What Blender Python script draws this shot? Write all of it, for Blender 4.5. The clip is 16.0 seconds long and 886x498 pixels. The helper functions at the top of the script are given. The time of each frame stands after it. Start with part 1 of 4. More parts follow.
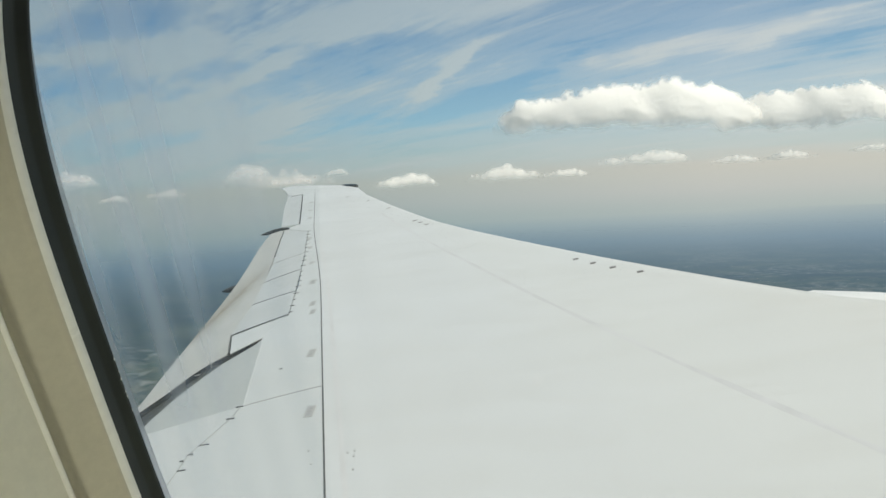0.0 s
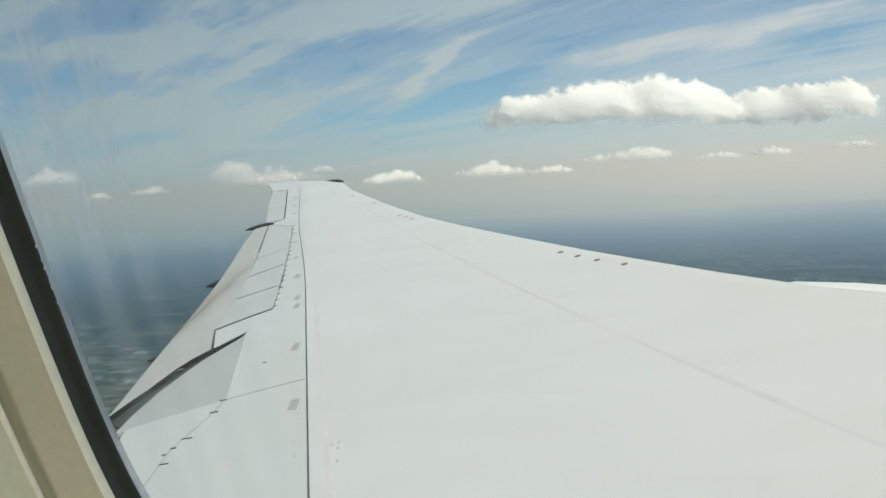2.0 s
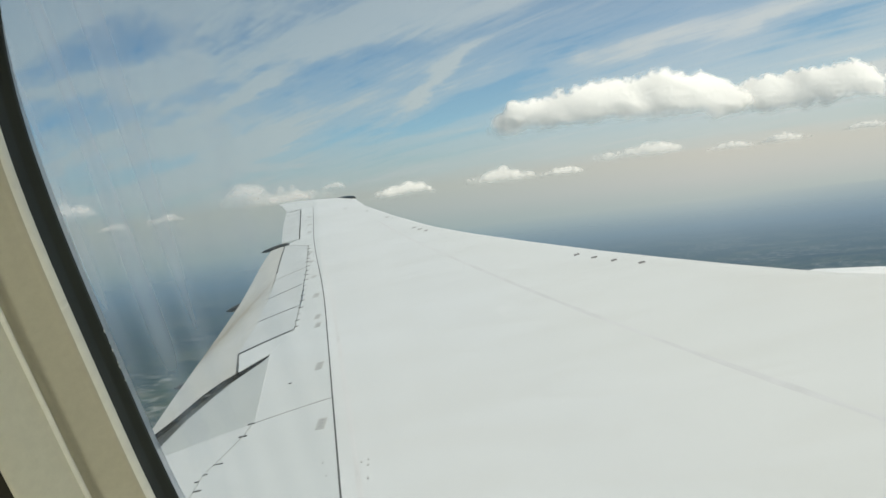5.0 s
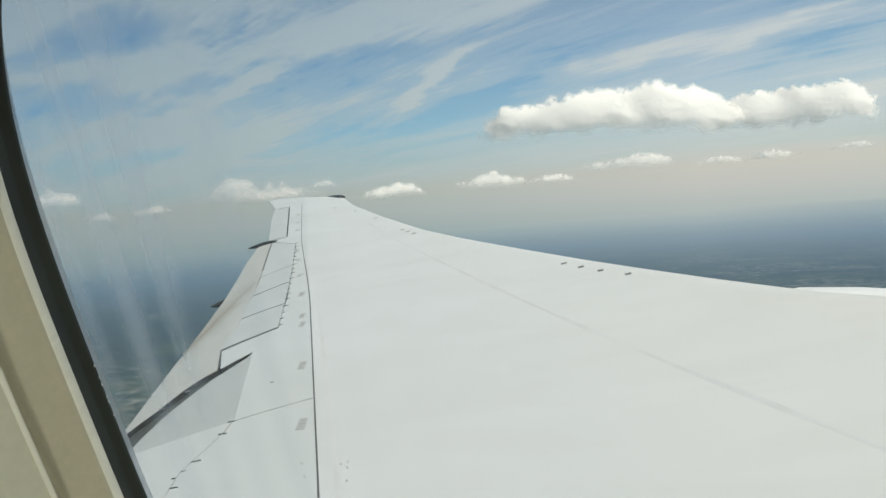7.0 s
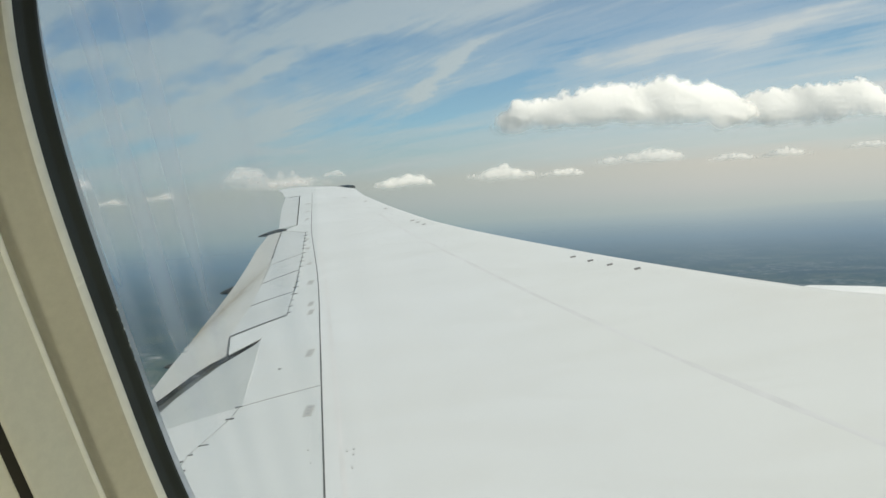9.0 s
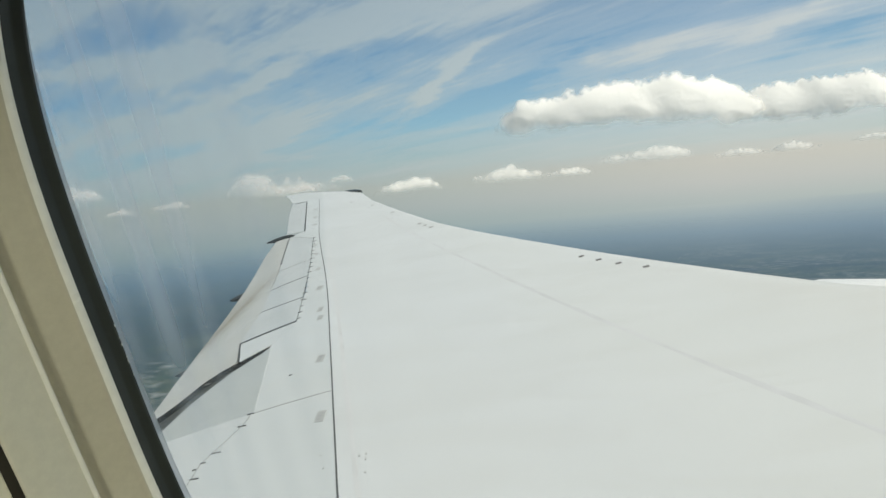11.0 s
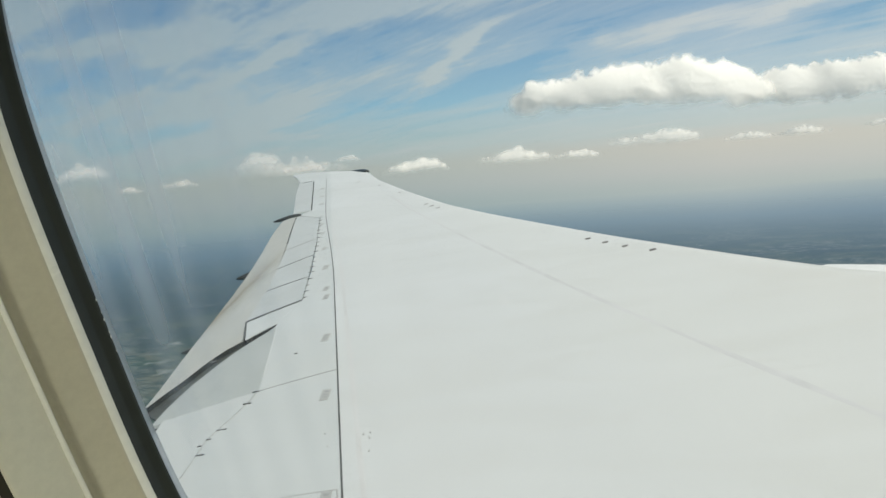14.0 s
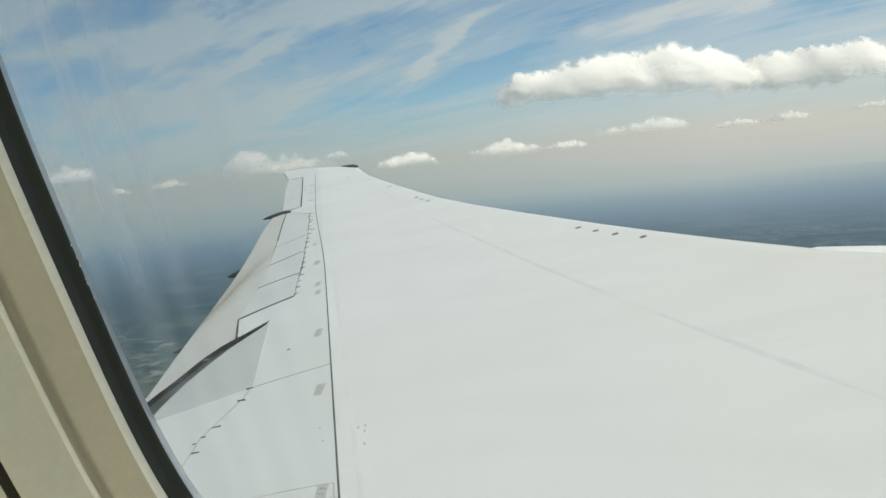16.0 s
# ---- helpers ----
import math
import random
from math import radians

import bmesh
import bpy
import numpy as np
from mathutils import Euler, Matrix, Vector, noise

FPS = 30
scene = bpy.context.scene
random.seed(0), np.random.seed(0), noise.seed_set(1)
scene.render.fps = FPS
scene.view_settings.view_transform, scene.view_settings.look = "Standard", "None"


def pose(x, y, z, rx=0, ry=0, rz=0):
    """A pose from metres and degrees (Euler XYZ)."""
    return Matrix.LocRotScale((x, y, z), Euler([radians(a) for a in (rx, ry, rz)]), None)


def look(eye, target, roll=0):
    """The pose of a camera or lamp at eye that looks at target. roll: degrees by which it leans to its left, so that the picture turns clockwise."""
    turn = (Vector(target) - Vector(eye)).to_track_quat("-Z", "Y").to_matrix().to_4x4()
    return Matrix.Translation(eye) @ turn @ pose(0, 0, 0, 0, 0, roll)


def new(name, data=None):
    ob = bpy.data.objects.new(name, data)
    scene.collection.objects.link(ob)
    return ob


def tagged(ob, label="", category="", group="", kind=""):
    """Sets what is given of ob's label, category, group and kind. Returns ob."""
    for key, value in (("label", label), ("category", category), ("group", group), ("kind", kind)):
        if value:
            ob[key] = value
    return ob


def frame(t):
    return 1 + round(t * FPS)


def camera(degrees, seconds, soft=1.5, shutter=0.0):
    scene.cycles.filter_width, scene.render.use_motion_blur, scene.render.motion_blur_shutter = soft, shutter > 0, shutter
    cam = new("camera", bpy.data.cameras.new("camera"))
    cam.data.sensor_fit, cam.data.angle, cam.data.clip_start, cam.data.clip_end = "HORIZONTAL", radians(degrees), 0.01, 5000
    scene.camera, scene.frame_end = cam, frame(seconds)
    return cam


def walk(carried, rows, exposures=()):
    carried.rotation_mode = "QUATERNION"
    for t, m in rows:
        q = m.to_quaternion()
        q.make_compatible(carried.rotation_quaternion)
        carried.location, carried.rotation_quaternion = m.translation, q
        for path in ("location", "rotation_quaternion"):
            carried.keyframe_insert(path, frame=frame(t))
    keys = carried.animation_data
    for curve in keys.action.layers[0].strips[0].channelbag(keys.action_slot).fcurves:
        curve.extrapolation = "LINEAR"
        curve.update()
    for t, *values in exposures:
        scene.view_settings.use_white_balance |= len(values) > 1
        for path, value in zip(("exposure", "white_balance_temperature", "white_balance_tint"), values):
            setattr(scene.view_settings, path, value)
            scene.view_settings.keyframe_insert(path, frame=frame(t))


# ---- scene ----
cam = camera(60.0, 16.0, soft=1.5)
PATH = [
    (0.0, pose(0.0192, 0.0135, 0.0326, 85.065, 3.207, 19.521)),
    (0.5, pose(0.0270, 0.0150, 0.0083, 85.705, 3.369, 19.329)),
    (1.0, pose(0.0143, 0.0254, 0.0126, 85.808, 3.772, 19.066)),
    (1.5, pose(0.0199, 0.0186, 0.0199, 85.046, 3.065, 18.753)),
    (2.0, pose(0.0284, 0.0238, -0.0034, 84.749, 3.257, 18.476)),
    (2.5, pose(0.0295, 0.0198, 0.0027, 84.825, 3.690, 18.390)),
    (3.0, pose(0.0275, 0.0080, 0.0397, 84.739, 5.002, 18.638)),
    (5.5, pose(0.0317, 0.0038, 0.0130, 85.846, 7.071, 19.357)),
    (6.0, pose(0.0303, -0.0022, 0.0161, 87.370, 5.014, 19.219)),
    (6.5, pose(0.0284, 0.0064, 0.0149, 85.203, 5.838, 19.031)),
    (7.0, pose(0.0276, 0.0079, 0.0299, 85.617, 4.810, 18.536)),
    (7.5, pose(0.0196, 0.0212, 0.0052, 84.122, 4.399, 18.304)),
    (8.0, pose(0.0266, 0.0154, 0.0055, 83.469, 5.075, 19.447)),
    (8.5, pose(0.0317, 0.0042, 0.0162, 84.544, 4.818, 19.519)),
    (9.0, pose(0.0262, 0.0017, 0.0176, 85.093, 3.764, 19.303)),
    (9.5, pose(0.0328, -0.0032, 0.0164, 85.220, 3.630, 18.563)),
    (12.0, pose(0.0284, 0.0111, 0.0301, 84.861, 6.095, 20.464)),
    (12.5, pose(0.0275, 0.0141, 0.0419, 84.060, 5.542, 19.516)),
    (13.0, pose(0.0259, 0.0158, 0.0376, 84.122, 5.258, 19.508)),
    (13.5, pose(0.0279, 0.0116, 0.0188, 85.034, 3.876, 19.617)),
    (14.0, pose(0.0311, 0.0138, 0.0165, 83.926, 4.549, 20.356)),
    (14.5, pose(0.0301, 0.0029, 0.0196, 86.124, 2.481, 20.167)),
    (15.0, pose(0.0285, 0.0046, 0.0203, 86.392, 2.266, 19.555)),
    (15.5, pose(0.0287, 0.0095, 0.0168, 85.539, 4.195, 19.460)),
    (16.0, pose(0.0318, 0.0158, -0.0023, 83.405, 5.847, 19.546)),
]
walk(cam, PATH, exposures=[(0.0, 0.0, 6750, 6.0), (16.0, 0.0, 6750, 6.0)])

# ---- world, sun ----
SUN_DIR = Vector((0.55, -0.32, 0.77)).normalized()  # towards the sun


def ramp(nodes, stops, interpolation="LINEAR"):
    n = nodes.new("ShaderNodeValToRGB")
    n.color_ramp.interpolation = interpolation
    el = n.color_ramp.elements
    while len(el) < len(stops):
        el.new(0.5)
    for e, (p, c) in zip(el, stops):
        e.position = p
        e.color = (c, c, c, 1) if isinstance(c, (int, float)) else (*c, 1)
    return n


def math_node(nt, op, a, b=None, c=None, clamp=False):
    n = nt.nodes.new("ShaderNodeMath")
    n.operation = op
    n.use_clamp = clamp
    for i, v in enumerate((a, b, c)):
        if v is None:
            continue
        if isinstance(v, (int, float)):
            n.inputs[i].default_value = v
        else:
            nt.links.new(v, n.inputs[i])
    return n.outputs[0]


def mix_color(nt, fac, a, b, mode="MIX"):
    n = nt.nodes.new("ShaderNodeMix")
    n.data_type = "RGBA"
    n.blend_type = mode
    for sock, v in ((n.inputs[0], fac), (n.inputs[6], a), (n.inputs[7], b)):
        if isinstance(v, (int, float)):
            sock.default_value = v
        elif isinstance(v, tuple):
            sock.default_value = (*v, 1)
        else:
            nt.links.new(v, sock)
    return n.outputs[2]


def noise_node(nt, vector, scale, detail=4.0, rough=0.55, distortion=0.0):
    n = nt.nodes.new("ShaderNodeTexNoise")
    n.inputs["Scale"].default_value = scale
    n.inputs["Detail"].default_value = detail
    n.inputs["Roughness"].default_value = rough
    n.inputs["Distortion"].default_value = distortion
    if vector is not None:
        nt.links.new(vector, n.inputs["Vector"])
    return n.outputs["Fac"]


def mapping(nt, vector, loc=(0, 0, 0), rot=(0, 0, 0), scale=(1, 1, 1)):
    n = nt.nodes.new("ShaderNodeMapping")
    n.inputs["Location"].default_value = loc
    n.inputs["Rotation"].default_value = [radians(a) for a in rot]
    n.inputs["Scale"].default_value = scale
    nt.links.new(vector, n.inputs["Vector"])
    return n.outputs[0]


# brightness and tint of the air from the aft side round to the sun's side
SIDE = [(0.0, (0.475, 0.575, 0.61)), (0.16, (0.555, 0.65, 0.69)), (0.34, (0.785, 0.845, 0.86)), (0.5, (1.0, 0.99, 0.98)), (0.75, (1.06, 1.055, 1.02)), (1.0, (1.07, 1.06, 1.03))]
world = bpy.data.worlds.new("sky")
scene.world = world
world.use_nodes = True
wt = world.node_tree
wt.nodes.clear()
w_out = wt.nodes.new("ShaderNodeOutputWorld")
w_bg = wt.nodes.new("ShaderNodeBackground")
w_bg.inputs["Strength"].default_value = 0.1
wt.links.new(w_bg.outputs[0], w_out.inputs[0])
sky = wt.nodes.new("ShaderNodeTexSky")
sky.sky_type = "NISHITA"
sky.sun_disc = False
sky.sun_elevation = math.asin(SUN_DIR.z)
sky.sun_rotation = math.atan2(SUN_DIR.x, SUN_DIR.y)
sky.altitude = 2500
sky.air_density = 1.0
sky.dust_density = 0.6
sky.ozone_density = 1.2
w_dir = wt.nodes.new("ShaderNodeTexCoord").outputs["Generated"]
w_sep = wt.nodes.new("ShaderNodeSeparateXYZ")
wt.links.new(w_dir, w_sep.inputs[0])
dz = w_sep.outputs[2]
# the flat layer of high ice cloud: direction cast onto a plane overhead
lift = math_node(wt, "MAXIMUM", dz, 0.004)
lift = math_node(wt, "ADD", lift, 0.10)
w_comb = wt.nodes.new("ShaderNodeCombineXYZ")
wt.links.new(math_node(wt, "DIVIDE", w_sep.outputs[0], lift), w_comb.inputs[0])
wt.links.new(math_node(wt, "DIVIDE", w_sep.outputs[1], lift), w_comb.inputs[1])
layer = w_comb.outputs[0]
turned = mapping(wt, layer, rot=(0, 0, -153))
streak = noise_node(wt, mapping(wt, turned, (3.1, 1.7, 0), scale=(0.17, 0.75, 1)), 1.6, 9, 0.62, 0.9)
veil = noise_node(wt, mapping(wt, turned, (0.4, 5.2, 0), scale=(0.15, 0.26, 1)), 1.5, 4, 0.5, 0.4)
fine = noise_node(wt, mapping(wt, mapping(wt, layer, rot=(0, 0, -146)), scale=(0.45, 2.4, 1)), 2.6, 12, 0.66, 1.1)
cir = math_node(wt, "MULTIPLY_ADD", fine, 0.36, math_node(wt, "SUBTRACT", streak, 0.07))
cir = math_node(wt, "MULTIPLY_ADD", veil, 0.75, cir)
mottle = noise_node(wt, mapping(wt, turned, (2.2, 0.3, 0), scale=(0.5, 0.8, 1)), 1.7, 8, 0.6, 0.7)
aft_r = ramp(wt.nodes, [(0.0, 1.0), (0.2, 0.95), (0.38, 0.35), (0.5, 0.0)], "EASE")
wt.links.new(math_node(wt, "MULTIPLY_ADD", w_sep.outputs[0], 0.5, 0.5), aft_r.inputs[0])
thick = math_node(wt, "MULTIPLY", aft_r.outputs[0], math_node(wt, "MULTIPLY_ADD", mottle, 1.15, -0.37))
cir = math_node(wt, "ADD", cir, thick)
# named banks and gaps of the veil: bearing, height, reach along and across (degrees), tilt, amount
VEIL = [(-31.5, 7.6, 3.6, 0.9, 12, -0.21), (-26.5, 9.3, 4.0, 1.1, 14, -0.18), (-37.8, 6.9, 1.7, 0.6, 8, -0.17), (-16.3, 6.2, 3.2, 0.9, 16, -0.15),
        (-11.5, 8.2, 5.0, 0.8, 14, -0.14), (7.6, 7.2, 4.0, 0.8, 8, -0.24), (-22.0, 10.8, 3.5, 0.8, 12, -0.11), (-24.5, 5.0, 4.0, 0.7, 10, -0.08),
        (-19.4, 7.0, 2.6, 0.45, 46, 0.26), (-17.6, 9.2, 2.2, 0.4, 30, 0.22), (-22.2, 5.7, 2.4, 0.4, 20, 0.20), (-5.0, 8.0, 6.5, 0.8, 10, 0.24), (3.4, 8.4, 4.5, 0.6, 14, 0.18),
        (-33.0, 10.6, 3.0, 0.6, 14, 0.10), (-34.6, 7.5, 3.4, 0.42, 27, 0.24), (-37.0, 4.9, 6.0, 0.55, 3, 0.18), (-43.5, 6.3, 3.2, 1.0, 6, 0.16),
        (-44.0, 11.6, 5.0, 1.7, 4, -0.13), (-36.5, 12.2, 4.5, 1.2, 6, -0.09), (-43.5, 8.9, 1.6, 0.7, 30, -0.07), (-41.2, 3.9, 1.7, 0.45, 8, -0.16), (-40.6, 9.0, 3.0, 0.5, 10, 0.06)]
warp_a = math_node(wt, "MULTIPLY_ADD", noise_node(wt, mapping(wt, w_dir, scale=(9, 9, 26)), 1.0, 5, 0.6), 5.0, -2.5)
warp_e = math_node(wt, "MULTIPLY_ADD", noise_node(wt, mapping(wt, w_dir, (7, 3, 1), scale=(11, 11, 20)), 1.0, 5, 0.6), 2.2, -1.1)
bearing = math_node(wt, "MULTIPLY_ADD", math_node(wt, "ARCTAN2", w_sep.outputs[0], w_sep.outputs[1]), 180 / math.pi, warp_a)
height = math_node(wt, "MULTIPLY_ADD", math_node(wt, "ARCSINE", dz), 180 / math.pi, warp_e)
for az, el, reach, band, tilt, amount in VEIL:
    da, de = math_node(wt, "SUBTRACT", bearing, az), math_node(wt, "SUBTRACT", height, el)
    co, si = math.cos(radians(tilt)), math.sin(radians(tilt))
    along = math_node(wt, "MULTIPLY_ADD", da, co / reach, math_node(wt, "MULTIPLY", de, si / reach))
    across = math_node(wt, "MULTIPLY_ADD", da, -si / band, math_node(wt, "MULTIPLY", de, co / band))
    far2 = math_node(wt, "MULTIPLY_ADD", along, along, math_node(wt, "MULTIPLY", across, across))
    cir = math_node(wt, "MULTIPLY_ADD", math_node(wt, "POWER", 0.42, far2), amount, cir)
cir_r = ramp(wt.nodes, [(0.405, 0.0), (0.515, 0.38), (0.64, 0.9)], "EASE")
wt.links.new(math_node(wt, "DIVIDE", cir, 1.97), cir_r.inputs[0])
sky_col = mix_color(wt, 1.0, sky.outputs[0], (0.61, 0.94, 1.04), "MULTIPLY")
low_r = ramp(wt.nodes, [(0.0, 0.85), (0.045, 0.70), (0.09, 0.36), (0.20, 0.0)], "EASE")
wt.links.new(dz, low_r.inputs[0])
sky_col = mix_color(wt, low_r.outputs[0], sky_col, (5.0, 5.45, 5.75))
high_r = ramp(wt.nodes, [(0.0, 1.0), (0.12, 1.0), (0.32, 0.66), (1.0, 0.6)])
wt.links.new(dz, high_r.inputs[0])
sky_col = mix_color(wt, math_node(wt, "MULTIPLY", cir_r.outputs[0], high_r.outputs[0]), sky_col, (6.1, 6.5, 6.75))
# the haze layer: warm grey at its top, blue grey below the horizon
haze_n = noise_node(wt, mapping(wt, w_dir, (0, 0, 0), (0, 0, 0), (9, 9, 30)), 1.0, 4, 0.6)
haze_z = math_node(wt, "MULTIPLY_ADD", haze_n, 0.024, math_node(wt, "SUBTRACT", dz, 0.012))
haze_f = ramp(wt.nodes, [(0.0, 1.0), (0.480, 1.0), (0.500, 0.62), (0.520, 0.27), (0.580, 0.0)], "EASE")
wt.links.new(math_node(wt, "MULTIPLY_ADD", haze_z, 2.0, 0.47), haze_f.inputs[0])
haze_c = ramp(wt.nodes, [(0.0, (0.95, 1.4, 1.85)), (0.30, (0.95, 1.4, 1.85)), (0.40, (2.1, 2.9, 3.45)), (0.45, (4.4, 5.0, 5.15)), (0.475, (5.3, 5.5, 5.5)), (0.50, (5.72, 5.75, 5.5)), (0.6, (5.8, 5.8, 5.75))])
wt.links.new(math_node(wt, "MULTIPLY_ADD", dz, 1.0, 0.5), haze_c.inputs[0])
# the air brightens towards the sun's side
side_r = ramp(wt.nodes, SIDE)
wt.links.new(math_node(wt, "MULTIPLY_ADD", w_sep.outputs[0], 0.5, 0.5), side_r.inputs[0])
air_col = mix_color(wt, haze_f.outputs[0], sky_col, haze_c.outputs[0])
wt.links.new(mix_color(wt, 1.0, air_col, side_r.outputs[0], "MULTIPLY"), w_bg.inputs["Color"])

sun = new("sun", bpy.data.lights.new("sun", "SUN"))
sun.data.energy = 4.3
sun.data.angle = radians(0.53)
sun.data.color = (1.0, 0.955, 0.89)
sun.matrix_world = look(SUN_DIR * 100, (0, 0, 0))


# ---- materials ----
def material(name):
    m = bpy.data.materials.new(name)
    m.use_nodes = True
    nt = m.node_tree
    nt.nodes.clear()
    return m, nt, nt.nodes.new("ShaderNodeOutputMaterial")


def paint(name, color, dirt, dirt_amount=0.3, rough=0.42, scale=1.0, bump=0.004, metal=0.0, streak_dir=None, stain=(0.38, 0.75), grain=1.0):
    """A painted surface: base colour, broad stains, fine grain and faint waviness."""
    m, nt, out = material(name)
    b = nt.nodes.new("ShaderNodeBsdfPrincipled")
    nt.links.new(b.outputs[0], out.inputs[0])
    co = nt.nodes.new("ShaderNodeTexCoord").outputs["Object"]
    big = noise_node(nt, mapping(nt, co, scale=streak_dir or (1, 1, 1)), 0.9 * scale, 6, 0.6, 0.3)
    small = noise_node(nt, co, 34 * scale, 5, 0.65)
    r1 = ramp(nt.nodes, [(stain[0], 0.0), (stain[1], 1.0)])
    nt.links.new(big, r1.inputs[0])
    f1 = math_node(nt, "MULTIPLY", r1.outputs[0], dirt_amount)
    c1 = mix_color(nt, f1, color, dirt)
    r2 = ramp(nt.nodes, [(0.3, 1 - 0.06 * grain), (0.7, 1 + 0.03 * grain)])
    nt.links.new(small, r2.inputs[0])
    nt.links.new(mix_color(nt, 1.0, c1, r2.outputs[0], "MULTIPLY"), b.inputs["Base Color"])
    b.inputs["Metallic"].default_value = metal
    rr = ramp(nt.nodes, [(0.3, rough - 0.06), (0.7, rough + 0.1)])
    nt.links.new(big, rr.inputs[0])
    nt.links.new(rr.outputs[0], b.inputs["Roughness"])
    bp = nt.nodes.new("ShaderNodeBump")
    bp.inputs["Strength"].default_value = 0.35
    bp.inputs["Distance"].default_value = bump
    nt.links.new(math_node(nt, "MULTIPLY_ADD", small, 0.25 * grain, big), bp.inputs["Height"])
    nt.links.new(bp.outputs[0], b.inputs["Normal"])
    return m


def wing_material():
    """White wing paint, a shade greyer on the trailing edge panels behind the rear spar, with faint grime; cool to warm
    light along the chord is put into its colour.
    """
    m = paint("wing_paint", (0.585, 0.597, 0.588), (0.515, 0.527, 0.51), 0.5, 0.45, 0.8, 0.002, streak_dir=(0.35, 0.9, 1), grain=0.25)
    nt = m.node_tree
    b = [n for n in nt.nodes if n.type == "BSDF_PRINCIPLED"][0]
    old = b.inputs["Base Color"].links[0].from_socket
    co = nt.nodes.new("ShaderNodeTexCoord").outputs["Object"]
    sep = nt.nodes.new("ShaderNodeSeparateXYZ")
    nt.links.new(co, sep.inputs[0])
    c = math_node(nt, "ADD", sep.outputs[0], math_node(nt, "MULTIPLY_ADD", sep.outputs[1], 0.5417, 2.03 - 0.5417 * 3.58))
    behind = math_node(nt, "LESS_THAN", c, 0.0)
    col = mix_color(nt, math_node(nt, "MULTIPLY", behind, 1.0), old, mix_color(nt, 1.0, old, (0.905, 0.92, 0.92), "MULTIPLY"))
    smear = noise_node(nt, mapping(nt, co, (4, 1, 0), (0, 0, 28), (0.5, 1.6, 1)), 1.1, 7, 0.62, 1.2)
    r = ramp(nt.nodes, [(0.50, 0.0), (0.60, 0.55), (0.68, 0.1), (0.80, 0.7)])
    nt.links.new(smear, r.inputs[0])
    col = mix_color(nt, math_node(nt, "MULTIPLY", r.outputs[0], 0.62), col, (0.525, 0.53, 0.51))
    # cool to warm reflected light across the chord, multiplied into the paint
    chord_light = ramp(nt.nodes, [(0.0, (0.955, 0.968, 0.972)), (0.25, (0.968, 0.978, 0.978)), (0.6, (1.005, 1.005, 0.98)), (1.0, (1.035, 1.01, 0.955))], "EASE")
    nt.links.new(math_node(nt, "MULTIPLY", c, 0.2), chord_light.inputs[0])
    nt.links.new(mix_color(nt, 1.0, col, chord_light.outputs[0], "MULTIPLY"), b.inputs["Base Color"])
    return m


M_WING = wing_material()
M_PANEL = paint("panel_paint", (0.455, 0.48, 0.475), (0.405, 0.425, 0.415), 0.5, 0.45, 1.6, 0.004)
# the drooped panel's shade from its tilt is put into this grey
M_DROOP_SHADE = paint("droop_shade_paint", (0.395, 0.42, 0.41), (0.355, 0.38, 0.365), 0.5, 0.5, 1.2, 0.004)
M_SEAL_LINE = paint("sealant", (0.10, 0.105, 0.10), (0.06, 0.06, 0.055), 0.6, 0.6, 6, 0.001)
M_FAINT = paint("worn_seam", (0.565, 0.57, 0.56), (0.495, 0.50, 0.49), 0.9, 0.5, 3, 0.001)
M_FADED = paint("faded_placard", (0.385, 0.39, 0.375), (0.33, 0.335, 0.32), 0.6, 0.5, 9, 0.001)
M_STENCIL = paint("stencil_paint", (0.27, 0.28, 0.27), (0.34, 0.35, 0.34), 0.6, 0.5, 20, 0.0005)
M_TAB = paint("hinge_metal", (0.17, 0.175, 0.165), (0.11, 0.11, 0.10), 0.6, 0.55, 8, 0.001)
# shade in the flap and aileron gaps, put into a near-black colour
M_GAP_SHADE = paint("gap_shade", (0.013, 0.0155, 0.0135), (0.009, 0.0105, 0.009), 0.6, 0.6, 3, 0.003)
# weaker shade on the gap's floor, likewise painted in
M_FLOOR_SHADE = paint("floor_shade", (0.06, 0.066, 0.06), (0.035, 0.04, 0.036), 0.6, 0.6, 3, 0.003)
# the fairings hang in shade, which is painted in as a dark colour
M_FAIRING = paint("fairing_shade", (0.04, 0.046, 0.045), (0.028, 0.03, 0.03), 0.6, 0.5, 2, 0.003)
M_VENT = paint("vent_metal", (0.19, 0.18, 0.165), (0.11, 0.10, 0.09), 0.6, 0.5, 12, 0.001, 0.4)
M_COWL = paint("cowl_paint", (0.74, 0.74, 0.71), (0.62, 0.61, 0.56), 0.4, 0.35, 1, 0.004)
M_LIP = paint("bare_metal", (0.72, 0.72, 0.71), (0.55, 0.55, 0.53), 0.4, 0.25, 2, 0.002, 0.9)
M_TIP_PIECE = paint("dark_tip", (0.05, 0.055, 0.05), (0.03, 0.03, 0.03), 0.4, 0.15, 4, 0.001)
M_CABIN = paint("cabin_plastic", (0.57, 0.542, 0.447), (0.49, 0.46, 0.372), 0.7, 0.36, 9, 0.0006)
# on bead and lip this paler plastic carries their daylight highlight
M_BRIGHT = paint("bright_plastic", (0.92, 0.91, 0.85), (0.88, 0.86, 0.79), 0.3, 0.22, 6, 0.0002)
M_PANEL_IN = paint("lining_plastic", (0.72, 0.70, 0.60), (0.66, 0.635, 0.535), 0.5, 0.5, 7, 0.0006)
M_RUBBER = paint("window_rubber", (0.022, 0.0275, 0.024), (0.014, 0.018, 0.016), 0.6, 0.55, 25, 0.0006)
